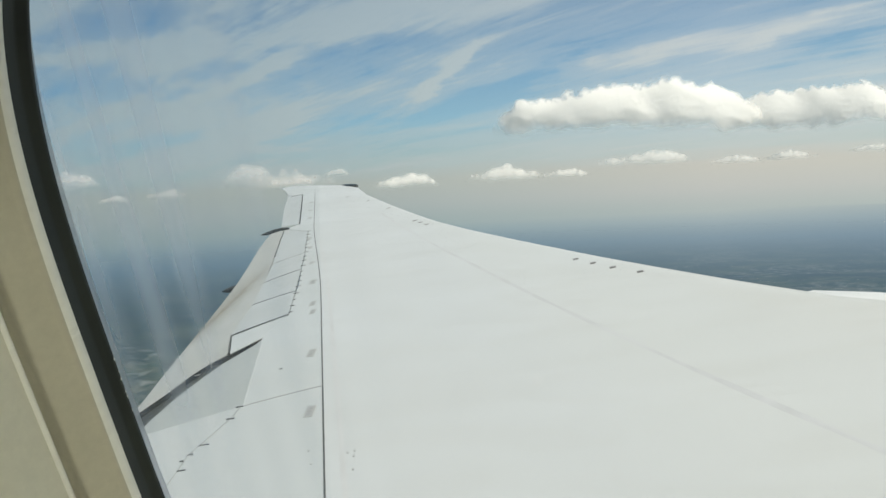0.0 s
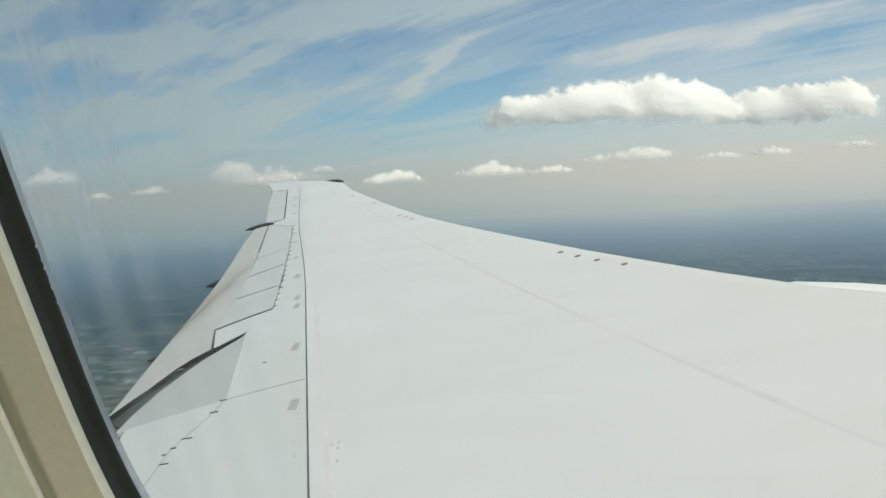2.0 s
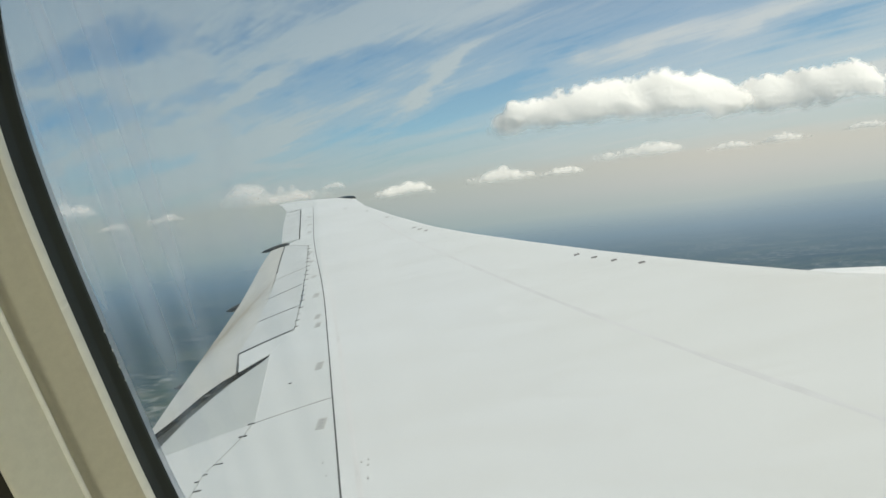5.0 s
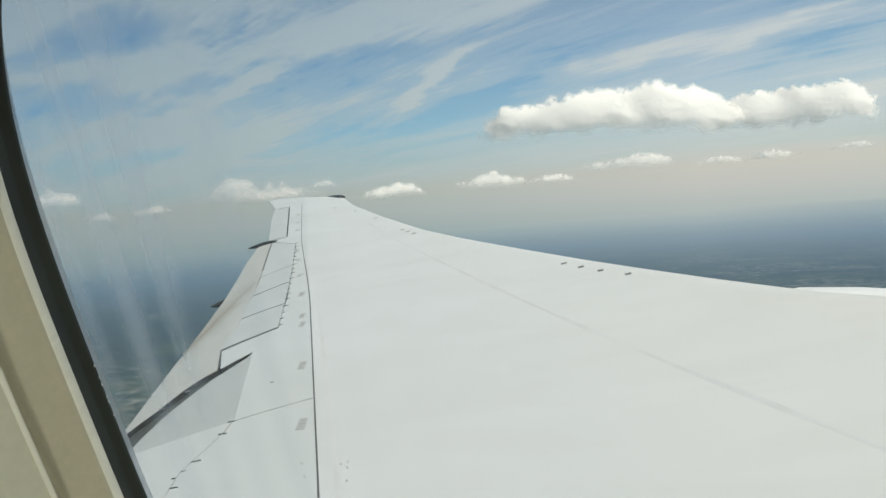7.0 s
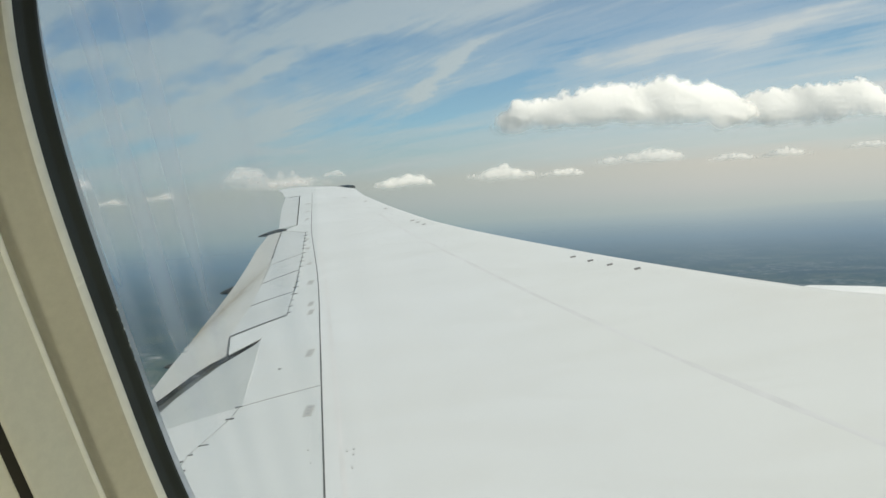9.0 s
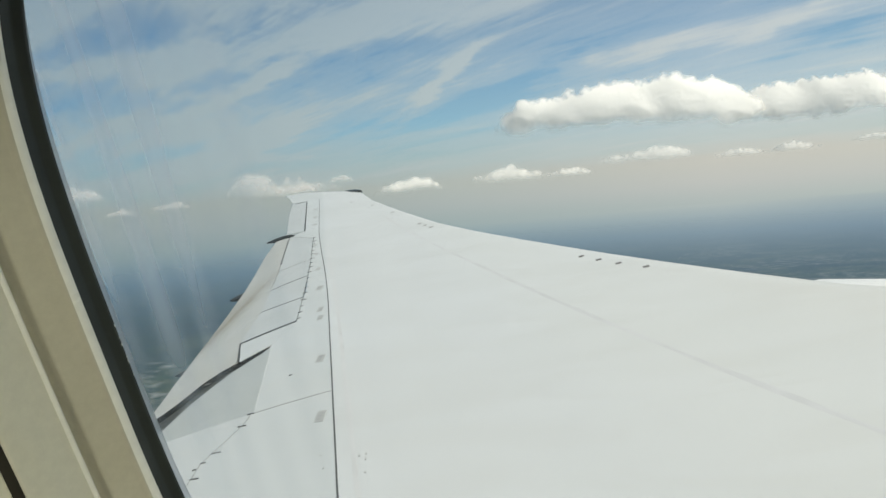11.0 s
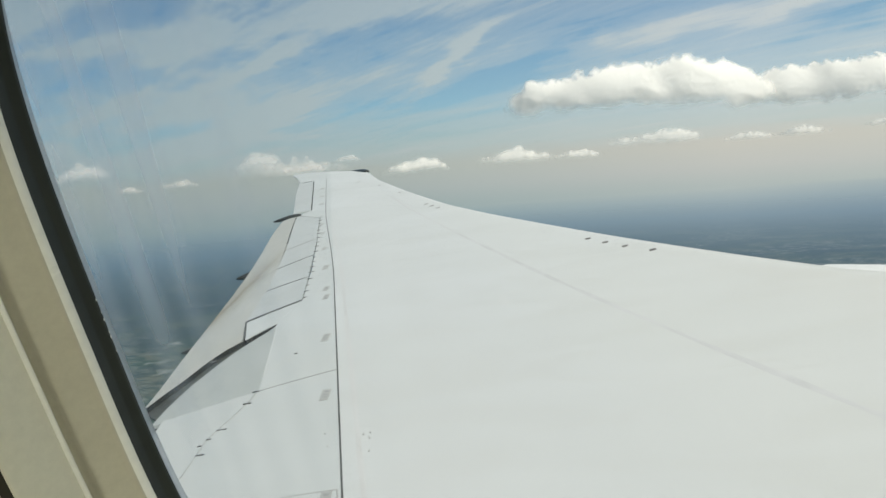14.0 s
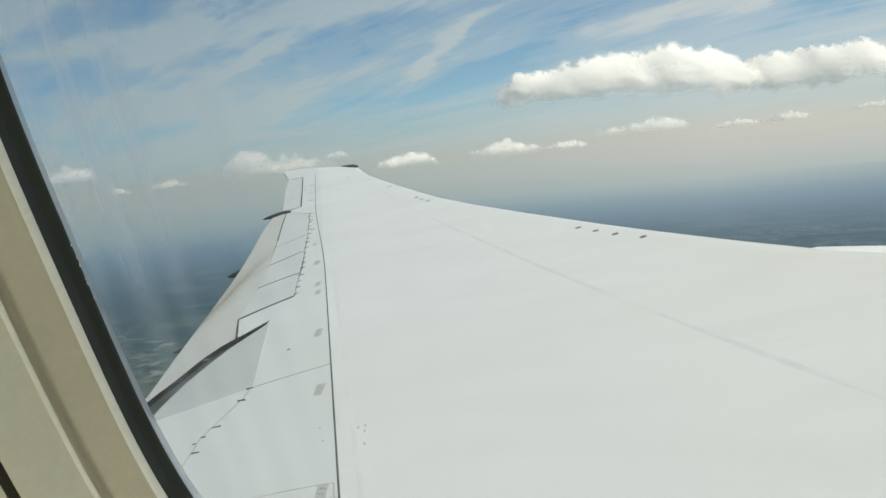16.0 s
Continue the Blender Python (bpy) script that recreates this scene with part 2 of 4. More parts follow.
# shade between window frame and lining, painted as a dark colour
M_DARK_GAP = paint("frame_gap_shade", (0.05, 0.045, 0.035), (0.03, 0.028, 0.02), 0.5, 0.8, 20, 0.0006)
M_CARPET = paint("cabin_carpet", (0.09, 0.10, 0.14), (0.06, 0.07, 0.10), 0.6, 0.95, 12, 0.003)
M_SKIN = paint("fuselage_paint", (0.72, 0.72, 0.71), (0.60, 0.60, 0.57), 0.4, 0.4, 0.7, 0.004)


def flap_material():
    """Pale flap paint with a brown oil stain drawn out along the span, sharp on its fore side."""
    m = paint("flap_paint", (0.43, 0.442, 0.42), (0.375, 0.378, 0.345), 0.6, 0.5, 1.5, 0.003, streak_dir=(1.0, 0.45, 1))
    nt = m.node_tree
    b = [n for n in nt.nodes if n.type == "BSDF_PRINCIPLED"][0]
    old = b.inputs["Base Color"].links[0].from_socket
    co = nt.nodes.new("ShaderNodeTexCoord").outputs["Object"]
    sep = nt.nodes.new("ShaderNodeSeparateXYZ")
    nt.links.new(co, sep.inputs[0])
    wob = noise_node(nt, mapping(nt, co, scale=(1, 0.5, 1)), 3.0, 5, 0.6)
    # chord position against a line that slants across the flap
    along = math_node(nt, "MULTIPLY_ADD", sep.outputs[1], 0.5417 - 0.26, 2.03 - 0.5417 * 3.58 + 1.66 + 0.26 * 7.2)
    s_line = math_node(nt, "ADD", math_node(nt, "ADD", sep.outputs[0], along), math_node(nt, "MULTIPLY_ADD", wob, 0.16, -0.08))
    r = ramp(nt.nodes, [(0.0, 0.2), (0.20, 0.38), (0.40, 0.62), (0.47, 1.0), (0.56, 0.5), (0.72, 0.2), (0.9, 0.0)])
    nt.links.new(math_node(nt, "MULTIPLY_ADD", s_line, 1.4, 0.5), r.inputs[0])
    r2 = ramp(nt.nodes, [(0.0, 0.0), (0.12, 0.05), (0.26, 0.8), (0.55, 0.7), (0.8, 0.4), (1.0, 0.15)])
    nt.links.new(math_node(nt, "MULTIPLY_ADD", sep.outputs[1], 0.2, -1.2), r2.inputs[0])
    f = math_node(nt, "MULTIPLY", r.outputs[0], r2.outputs[0])
    nt.links.new(mix_color(nt, f, old, (0.19, 0.16, 0.095)), b.inputs["Base Color"])
    return m


M_FLAP = flap_material()


def rim_material():
    """The milky bevelled rim of the acrylic: half clear, half lit through from outside."""
    m, nt, out = material("acrylic_rim")
    co = nt.nodes.new("ShaderNodeTexCoord").outputs["Object"]
    n = noise_node(nt, co, 160, 4, 0.6)
    clear = nt.nodes.new("ShaderNodeBsdfTransparent")
    milk = nt.nodes.new("ShaderNodeBsdfTranslucent")
    milk.inputs[0].default_value = (0.82, 0.84, 0.85, 1)
    mx = nt.nodes.new("ShaderNodeMixShader")
    nt.links.new(math_node(nt, "MULTIPLY_ADD", n, 0.35, 0.52), mx.inputs[0])
    nt.links.new(clear.outputs[0], mx.inputs[1])
    nt.links.new(milk.outputs[0], mx.inputs[2])
    nt.links.new(mx.outputs[0], out.inputs[0])
    return m


M_BEVEL = rim_material()


def pane_material():
    """Old acrylic: clear, a faint shine, vertical scuffs that scatter the daylight towards its aft edge."""
    m, nt, out = material("scuffed_acrylic")
    co = nt.nodes.new("ShaderNodeTexCoord").outputs["Object"]
    sep = nt.nodes.new("ShaderNodeSeparateXYZ")
    nt.links.new(co, sep.inputs[0])
    across = math_node(nt, "MULTIPLY_ADD", sep.outputs[1], -0.03, sep.outputs[0])

    comb = nt.nodes.new("ShaderNodeCombineXYZ")
    nt.links.new(across, comb.inputs[0])
    nt.links.new(sep.outputs[1], comb.inputs[1])
    scuff = noise_node(nt, mapping(nt, comb.outputs[0], (7.3, 2.1, 0), scale=(85, 2.5, 1)), 1.0, 0.0, 0.5)
    blotch = noise_node(nt, mapping(nt, co, (0.3, 0, 0), (0, 0, 0), (12, 5, 1)), 1.0, 3, 0.5)
    r = ramp(nt.nodes, [(0.30, 0.22), (0.70, 1.0)], "EASE")
    nt.links.new(scuff, r.inputs[0])
    aft = ramp(nt.nodes, [(0.0, 0.6), (0.09, 0.70), (0.20, 0.44), (0.33, 0.06), (0.45, 0.012), (1.0, 0.01)], "EASE")
    nt.links.new(math_node(nt, "MULTIPLY_ADD", sep.outputs[0], 1 / 0.28, 0.5), aft.inputs[0])
    f = math_node(nt, "MULTIPLY", r.outputs[0], aft.outputs[0])
    f = math_node(nt, "MULTIPLY", f, math_node(nt, "MULTIPLY_ADD", blotch, 0.7, 0.12))
    low = ramp(nt.nodes, [(0.30, 0.35), (0.44, 0.62), (0.52, 1.0), (0.80, 1.0)], "EASE")
    nt.links.new(math_node(nt, "MULTIPLY_ADD", sep.outputs[1], 1 / 0.34, 0.5), low.inputs[0])
    f = math_node(nt, "MULTIPLY", f, low.outputs[0])
    clear = nt.nodes.new("ShaderNodeBsdfTransparent")
    clear.inputs[0].default_value = (0.985, 0.99, 0.99, 1)
    milk = nt.nodes.new("ShaderNodeBsdfTranslucent")
    milk.inputs[0].default_value = (0.95, 0.96, 0.96, 1)
    gloss = nt.nodes.new("ShaderNodeBsdfGlossy")
    gloss.inputs["Roughness"].default_value = 0.4
    fres = nt.nodes.new("ShaderNodeFresnel")
    fres.inputs["IOR"].default_value = 1.12
    m1 = nt.nodes.new("ShaderNodeMixShader")
    m2 = nt.nodes.new("ShaderNodeMixShader")
    nt.links.new(f, m1.inputs[0])
    nt.links.new(clear.outputs[0], m1.inputs[1])
    nt.links.new(milk.outputs[0], m1.inputs[2])
    nt.links.new(fres.outputs[0], m2.inputs[0])
    nt.links.new(m1.outputs[0], m2.inputs[1])
    nt.links.new(gloss.outputs[0], m2.inputs[2])
    nt.links.new(m2.outputs[0], out.inputs[0])
    return m


M_PANE = pane_material()


def cloud_material(name, density, tint=(0.97, 0.97, 0.97), full=0.70, tatter=0.22):
    """White water cloud: diffuse with light passing through, thinning out in tatters at its rim."""
    m, nt, out = material(name)
    co = nt.nodes.new("ShaderNodeTexCoord").outputs["Object"]
    at = nt.nodes.new("ShaderNodeAttribute")
    at.attribute_name = "thin"
    n2 = noise_node(nt, co, 30.0, 7, 0.66, 0.4)
    rim = math_node(nt, "MULTIPLY_ADD", math_node(nt, "SUBTRACT", n2, 0.5), tatter, at.outputs["Fac"])
    r = ramp(nt.nodes, [(0.06, 0.0), (full, 1.0)], "EASE")
    nt.links.new(rim, r.inputs[0])
    a = math_node(nt, "MULTIPLY", r.outputs[0], density, clamp=True)
    d = nt.nodes.new("ShaderNodeBsdfDiffuse")
    d.inputs[0].default_value = (*tint, 1)
    t = nt.nodes.new("ShaderNodeBsdfTranslucent")
    t.inputs[0].default_value = (*tint, 1)
    mx = nt.nodes.new("ShaderNodeMixShader")
    mx.inputs[0].default_value = 0.28
    nt.links.new(d.outputs[0], mx.inputs[1])
    nt.links.new(t.outputs[0], mx.inputs[2])
    tr = nt.nodes.new("ShaderNodeBsdfTransparent")
    m2 = nt.nodes.new("ShaderNodeMixShader")
    nt.links.new(a, m2.inputs[0])
    nt.links.new(tr.outputs[0], m2.inputs[1])
    nt.links.new(mx.outputs[0], m2.inputs[2])
    nt.links.new(m2.outputs[0], out.inputs[0])
    return m


M_CLOUD = cloud_material("cloud_core", 1.0, (0.985, 0.948, 0.88), 0.66, 0.07)
# haze in front of the distant clouds is put into opacity and tint
M_FAR = cloud_material("far_cloud", 0.66, (0.98, 0.93, 0.85), 1.0, 0.03)
M_HAZY = cloud_material("cloud_in_haze", 0.31, (0.90, 0.83, 0.76), 1.25, 0.05)


def ground_material():
    """Fields, woods and towns; kilometres of blue air are painted on as emission that grows with distance."""
    m, nt, out = material("land_haze_glow")
    co = nt.nodes.new("ShaderNodeTexCoord").outputs["Object"]
    vor = nt.nodes.new("ShaderNodeTexVoronoi")
    vor.inputs["Scale"].default_value = 0.024
    vor.inputs["Randomness"].default_value = 0.9
    nt.links.new(mapping(nt, co, rot=(0, 0, 25), scale=(1, 1.8, 1)), vor.inputs["Vector"])
    sepc = nt.nodes.new("ShaderNodeSeparateColor")
    nt.links.new(vor.outputs["Color"], sepc.inputs[0])
    fields = ramp(nt.nodes, [(0.0, (0.035, 0.06, 0.03)), (0.35, (0.06, 0.10, 0.045)), (0.6, (0.12, 0.14, 0.07)), (0.85, (0.22, 0.21, 0.14)), (1.0, (0.09, 0.12, 0.06))])
    nt.links.new(sepc.outputs[0], fields.inputs[0])
    woods = noise_node(nt, co, 0.006, 6, 0.6, 0.5)
    wr = ramp(nt.nodes, [(0.45, 0.0), (0.58, 1.0)])
    nt.links.new(woods, wr.inputs[0])
    col = mix_color(nt, wr.outputs[0], fields.outputs[0], (0.03, 0.05, 0.03))
    town = noise_node(nt, mapping(nt, co, (500, 90, 0), scale=(1, 1.3, 1)), 0.0048, 4, 0.55, 0.3)
    tr = ramp(nt.nodes, [(0.50, 0.0), (0.58, 1.0)])
    nt.links.new(town, tr.inputs[0])
    roofs = noise_node(nt, co, 0.045, 4, 0.65)
    rr = ramp(nt.nodes, [(0.48, 0.0), (0.72, 1.0)])
    nt.links.new(roofs, rr.inputs[0])
    col = mix_color(nt, math_node(nt, "MULTIPLY", tr.outputs[0], rr.outputs[0]), col, (0.60, 0.59, 0.55))
    d = nt.nodes.new("ShaderNodeBsdfDiffuse")
    nt.links.new(col, d.inputs[0])
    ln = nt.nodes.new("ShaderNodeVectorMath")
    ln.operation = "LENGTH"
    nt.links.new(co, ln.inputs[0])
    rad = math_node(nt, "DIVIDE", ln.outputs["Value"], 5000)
    # haze colour by distance, given off by the land itself
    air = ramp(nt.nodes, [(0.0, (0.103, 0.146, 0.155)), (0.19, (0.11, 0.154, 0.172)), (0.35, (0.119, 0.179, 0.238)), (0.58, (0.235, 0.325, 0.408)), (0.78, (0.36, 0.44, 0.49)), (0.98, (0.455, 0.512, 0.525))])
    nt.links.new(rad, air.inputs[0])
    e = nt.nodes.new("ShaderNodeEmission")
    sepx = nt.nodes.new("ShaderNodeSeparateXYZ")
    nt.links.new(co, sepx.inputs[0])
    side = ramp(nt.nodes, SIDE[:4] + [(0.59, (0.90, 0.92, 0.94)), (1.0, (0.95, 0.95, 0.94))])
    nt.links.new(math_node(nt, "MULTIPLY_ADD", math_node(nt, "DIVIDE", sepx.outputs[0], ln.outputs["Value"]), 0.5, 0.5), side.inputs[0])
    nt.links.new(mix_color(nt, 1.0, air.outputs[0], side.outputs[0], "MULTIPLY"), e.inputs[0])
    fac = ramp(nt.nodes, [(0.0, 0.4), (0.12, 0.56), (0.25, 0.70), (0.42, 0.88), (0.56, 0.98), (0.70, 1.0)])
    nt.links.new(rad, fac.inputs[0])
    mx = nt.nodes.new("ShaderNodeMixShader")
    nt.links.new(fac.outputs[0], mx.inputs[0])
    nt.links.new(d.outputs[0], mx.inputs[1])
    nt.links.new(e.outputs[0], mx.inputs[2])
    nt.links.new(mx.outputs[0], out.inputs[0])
    return m


M_GROUND = ground_material()


# ---- mesh helpers ----
def mesh_of(name, verts, faces, mat, smooth=True):
    me = bpy.data.meshes.new(name)
    me.from_pydata([tuple(v) for v in verts], [], faces)
    me.materials.append(mat)
    if smooth:
        me.polygons.foreach_set("use_smooth", [True] * len(me.polygons))
    me.update()
    return me


def fix_normals(me):
    bm = bmesh.new()
    bm.from_mesh(me)
    bmesh.ops.recalc_face_normals(bm, faces=bm.faces)
    bm.to_mesh(me)
    bm.free()
    return me


def part(name, me, parent, label=""):
    ob = new(name, me)
    ob.parent = parent
    if parent is not None:
        ob.matrix_parent_inverse = parent.matrix_basis.inverted()
    return tagged(ob, label)


def thing(name, at, label, category, group="", kind=""):
    ob = new(name)
    ob.empty_display_size = 0.3
    ob.matrix_basis = Matrix.Translation(at)
    return tagged(ob, label, category, group, kind)


def interp(y, table):
    return float(np.interp(y, [a for a, _ in table], [b for _, b in table]))


# ---- the wing's upper surface: y outboard, c ahead of the rear spar ----
def spar_x(y):
    u = min(max((y - 8) / 6, 0.0), 1.0)
    return -2.03 - 0.5417 * (y - 3.58) - 0.13 * u * u * (3 - 2 * u)


def skin(y, c, up=0.0):
    u = min(max((y - 3) / 18, -0.2), 1.2)
    tau = math.tan(radians(8 - 8 * u))
    z = -2.0 + math.tan(radians(5.5)) * y + tau * c - (0.004 if c > 0 else 0.03) * c * c
    return Vector((spar_x(y) + c, y, z + up))


LEAD = [(0.55, 6.45), (3.0, 5.62), (5.7, 4.83), (6.1, 4.575), (6.35, 4.375), (7.06, 4.085), (7.85, 3.80), (8.61, 3.545), (9.77, 3.21), (11.32, 2.79), (12.78, 2.46),
        (15.58, 2.02), (18.85, 1.58), (21.2, 1.47), (21.6, 1.42), (22.27, 1.0), (22.67, 0.2), (22.95, -0.55)]
AFT = [(0.55, -2.1), (4.77, -1.62), (5.0, -0.72), (6.70, -0.69), (7.40, -0.408), (8.10, -0.374), (8.75, -0.322), (9.59, -0.288), (10.61, -0.223), (12.6, -0.14),
       (13.0, -0.12), (13.69, -0.65), (14.14, -0.33), (20.08, -0.40), (20.14, -0.92), (21.5, -1.08), (22.7, -1.30), (22.95, -0.95)]
THICK = [(0.55, 1.15), (6, 0.80), (12, 0.42), (18, 0.24), (22, 0.12), (22.95, 0.03)]


def wing_skin():
    ys = sorted(set([a for a, _ in AFT] + [a for a, _ in LEAD] + [float(v) for v in np.arange(0.55, 22.95, 0.4)]))
    top = np.linspace(0, 1, 27) ** 0.9
    verts, faces, rows = [], [], []
    for y in ys:
        a, l, t = interp(y, AFT), interp(y, LEAD), interp(y, THICK)
        ring = []
        nose = min(0.22, 0.3 * (l - a))
        for s in top:
            c = a + (l - a) * s
            q = skin(y, c)
            near = max(0.0, (c - (l - nose)) / nose)
            q.z -= 0.012 * t * near ** 3
            ring.append(q)
        q = skin(y, l)
        for dc, dt in ((0.05, 0.14), (0.075, 0.27), (0.065, 0.42), (-0.02, 0.62), (-0.3, 0.85)):
            ring.append(Vector((q.x + dc * min(1, t / 0.4), y, q.z - dt * t)))
        for s in (0.66, 0.4, 0.15, 0.0):
            c = a + (l - a) * s
            g = skin(y, c)
            ring.append(Vector((g.x, y, g.z - t * (0.18 + 0.82 * min(1, s * 1.6)))))
        ring += [ring[-1].copy(), ring[0].copy()]
        rows.append(range(len(verts), len(verts) + len(ring)))
        verts += ring
    n = len(rows[0])
    for r0, r1 in zip(rows, rows[1:]):
        for i in range(n - 1):
            if i != n - 3:
                faces.append((r0[i], r0[i + 1], r1[i + 1], r1[i]))
    faces.append(tuple(rows[0])[:n - 2])
    faces.append(tuple(reversed(rows[-1]))[2:])
    return fix_normals(mesh_of("skin", verts, faces, M_WING))


def panel(name, front, rear, mat, up=0.0, thick=0.03, nu=5, nv=6, droop=0.0):
    """A panel on the wing between a front and a rear edge, given as matching points (y, c), with crisp rims; droop lowers the rear edge."""
    fr, re = [], []
    for edge, out in ((front, fr), (rear, re)):
        for p, q in zip(edge, edge[1:]):
            out += [(p[0] + (q[0] - p[0]) * i / nu, p[1] + (q[1] - p[1]) * i / nu) for i in range(nu)]
        out.append(edge[-1])
    n = len(fr)
    verts, faces = [], []
    for k in range(nv + 1):
        v = k / nv
        for p, q in zip(fr, re):
            verts.append(skin(p[0] + (q[0] - p[0]) * v, p[1] + (q[1] - p[1]) * v, up - droop * v * v))
    for k in range(nv):
        for i in range(n - 1):
            faces.append((k * n + i, k * n + i + 1, (k + 1) * n + i + 1, (k + 1) * n + i))
    m = len(verts)
    verts += [Vector((p.x, p.y, p.z - thick)) for p in verts]
    faces += [tuple(a + m for a in reversed(f)) for f in faces[:]]
    rim = list(range(n)) + [k * n + n - 1 for k in range(1, nv + 1)] + [nv * n + i for i in range(n - 2, -1, -1)] + [k * n for k in range(nv - 1, 0, -1)]
    o = len(verts)
    verts += [verts[i].copy() for i in rim] + [verts[i + m].copy() for i in rim]
    c = len(rim)
    for i in range(c):
        j = (i + 1) % c
        faces.append((o + i, o + c + i, o + c + j, o + j))
    me = mesh_of(name, verts, faces, mat)
    for f in me.polygons[-c:]:
        f.use_smooth = False
    return me


def ribbon(name, path, width, mat, up=0.003, step=0.5, wobble=0.0):
    """A thin raised line of sealant along points (y, c)."""
    pts = []
    for (y0, c0), (y1, c1) in zip(path, path[1:]):
        n = max(1, int(math.hypot(y1 - y0, c1 - c0) / step))
        pts += [(y0 + (y1 - y0) * i / n, c0 + (c1 - c0) * i / n) for i in range(n)]
    pts.append(path[-1])
    verts, faces = [], []
    for i, (y, c) in enumerate(pts):
        a, b = pts[max(0, i - 1)], pts[min(len(pts) - 1, i + 1)]
        p0, p1 = skin(*a), skin(*b)
        side = Vector((-(p1 - p0).y, (p1 - p0).x, 0)).normalized()
        w = width * (1 + wobble * random.uniform(-1, 1)) / 2
        o = skin(y, c)
        for s, h in ((-1, 0.0003), (-0.6, up), (0.6, up), (1, 0.0003)):
            q = o + side * w * s
            g = skin(q.y, q.x - spar_x(q.y), h)
            verts.append(g)
        if i:
            k = 4 * i
            for j in range(3):
                faces.append((k - 4 + j, k - 3 + j, k + 1 + j, k + j))
    return fix_normals(mesh_of(name, verts, faces, mat, smooth=False))


wing = thing("aircraft_wing", skin(0.55, 0), "swept white airliner wing with grey panels and flaps slightly lowered", "wing")
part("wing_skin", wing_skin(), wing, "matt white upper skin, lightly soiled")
part("spar_seam", ribbon("spar_seam", [(0.6, 0.0), (20.4, 0.0)], 0.0125, M_SEAL_LINE, up=0.0015), wing, "dark sealant line along the rear spar")
part("slat_seam", ribbon("slat_seam", [(1.5, 3.284), (3.0, 3.034), (4, 2.827), (5, 2.641), (6, 2.474), (7, 2.324), (8, 2.189), (9.5, 2.014), (11, 1.866), (13, 1.704), (14.6, 1.594)], 0.042, M_FAINT, up=0.0006, step=0.3, wobble=0.35), wing, "faint grey joint behind the leading edge")
part("spar_strip", ribbon("spar_strip", [(3.0, 0.13), (6.0, 0.12), (12.0, 0.10)], 0.03, M_FAINT, up=0.0006, step=0.4, wobble=0.4), wing, "faint joint ahead of the rear spar")
part("panel_edge", ribbon("panel_edge", [(6.60, -0.682), (5.06, -0.712)], 0.009, M_WING, up=0.003, step=0.2), wing, "pale edge strip beside the drooped panel")
part("access_seam", ribbon("access_seam", [(3.36, -0.03), (3.51, -0.03), (3.48, -0.31), (3.43, -0.62), (3.2, -0.66)], 0.010, M_FADED, up=0.0015, step=0.1), wing)
part("chord_seam", ribbon("chord_seam", [(5.23, 0.0), (5.12, -0.34), (5.01, -0.70)], 0.014, M_STENCIL, step=0.1), wing)

# spoiler panels
SPOIL = [((7.41, -0.42), (6.96, -1.12)), ((8.45, -0.366), (8.10, -0.965)), ((9.70, -0.296), (9.20, -0.885)), ((10.90, -0.22), (10.39, -0.805)), ((13.02, -0.137), (13.66, -0.675))]
for (h0, t0), (h1, t1) in zip(SPOIL, SPOIL[1:]):
    g = 0.014
    part("spoiler", panel("spoiler", [(h0[0] + g, h0[1]), (h1[0] - g, h1[1])], [(t0[0] + g, t0[1]), (t1[0] - g, t1[1])], M_PANEL, 0.0, 0.03, 12), wing, "pale grey spoiler panel, shut")
for k, ((h0, t0), wd) in enumerate(zip(SPOIL, (0.04, 0.022, 0.022, 0.02, 0.016))):
    part("spoiler_seam", ribbon("spoiler_seam", [h0, t0], wd, M_SEAL_LINE if k < 3 else M_STENCIL, up=0.004, step=0.15), wing, "dark seam between spoiler panels")
part("spoiler_seam", ribbon("spoiler_seam", [(6.97, -1.115), (6.62, -1.085), (6.37, -1.06)], 0.018, M_SEAL_LINE, up=0.004, step=0.1), wing, "dark seam between spoiler panels")
part("fixed_panel", panel("fixed_panel", [(6.70, -0.693), (7.37, -0.424)], [(6.36, -1.04), (6.93, -1.10)], M_WING, 0.0, 0.03, 8), wing)
# cove under the gaps, near black: the shade there is put into its colour
part("flap_cove", panel("flap_cove", [(4.95, -0.68), (6.7, -0.62), (14.0, -0.05)], [(4.86, -1.90), (6.3, -1.62), (13.6, -0.80)], M_GAP_SHADE, -0.20, 0.02, 14, 4), wing, "near-black cove, the shade under the flap gaps put into its colour")
# outboard flap, its inboard edge cut on the slant beside the open gap
part("flap", panel("flap", [(5.13, -1.925), (5.36, -1.78), (5.56, -1.635), (5.97, -1.40), (6.19, -1.235), (6.36, -1.075), (6.96, -1.125), (8.10, -0.97), (9.20, -0.89), (10.39, -0.82), (11.9, -0.765), (13.62, -0.69)],
                   [(5.14, -1.955), (5.52, -1.89), (5.8, -1.855), (6.23, -1.805), (6.5, -1.765), (6.91, -1.71), (7.45, -1.635), (8.86, -1.46), (9.6, -1.37), (10.6, -1.275), (12.08, -1.16), (13.48, -1.0)],
                   M_FLAP, -0.004, 0.05, 5, 8, 0.012), wing, "soiled outboard flap with brown streaks")
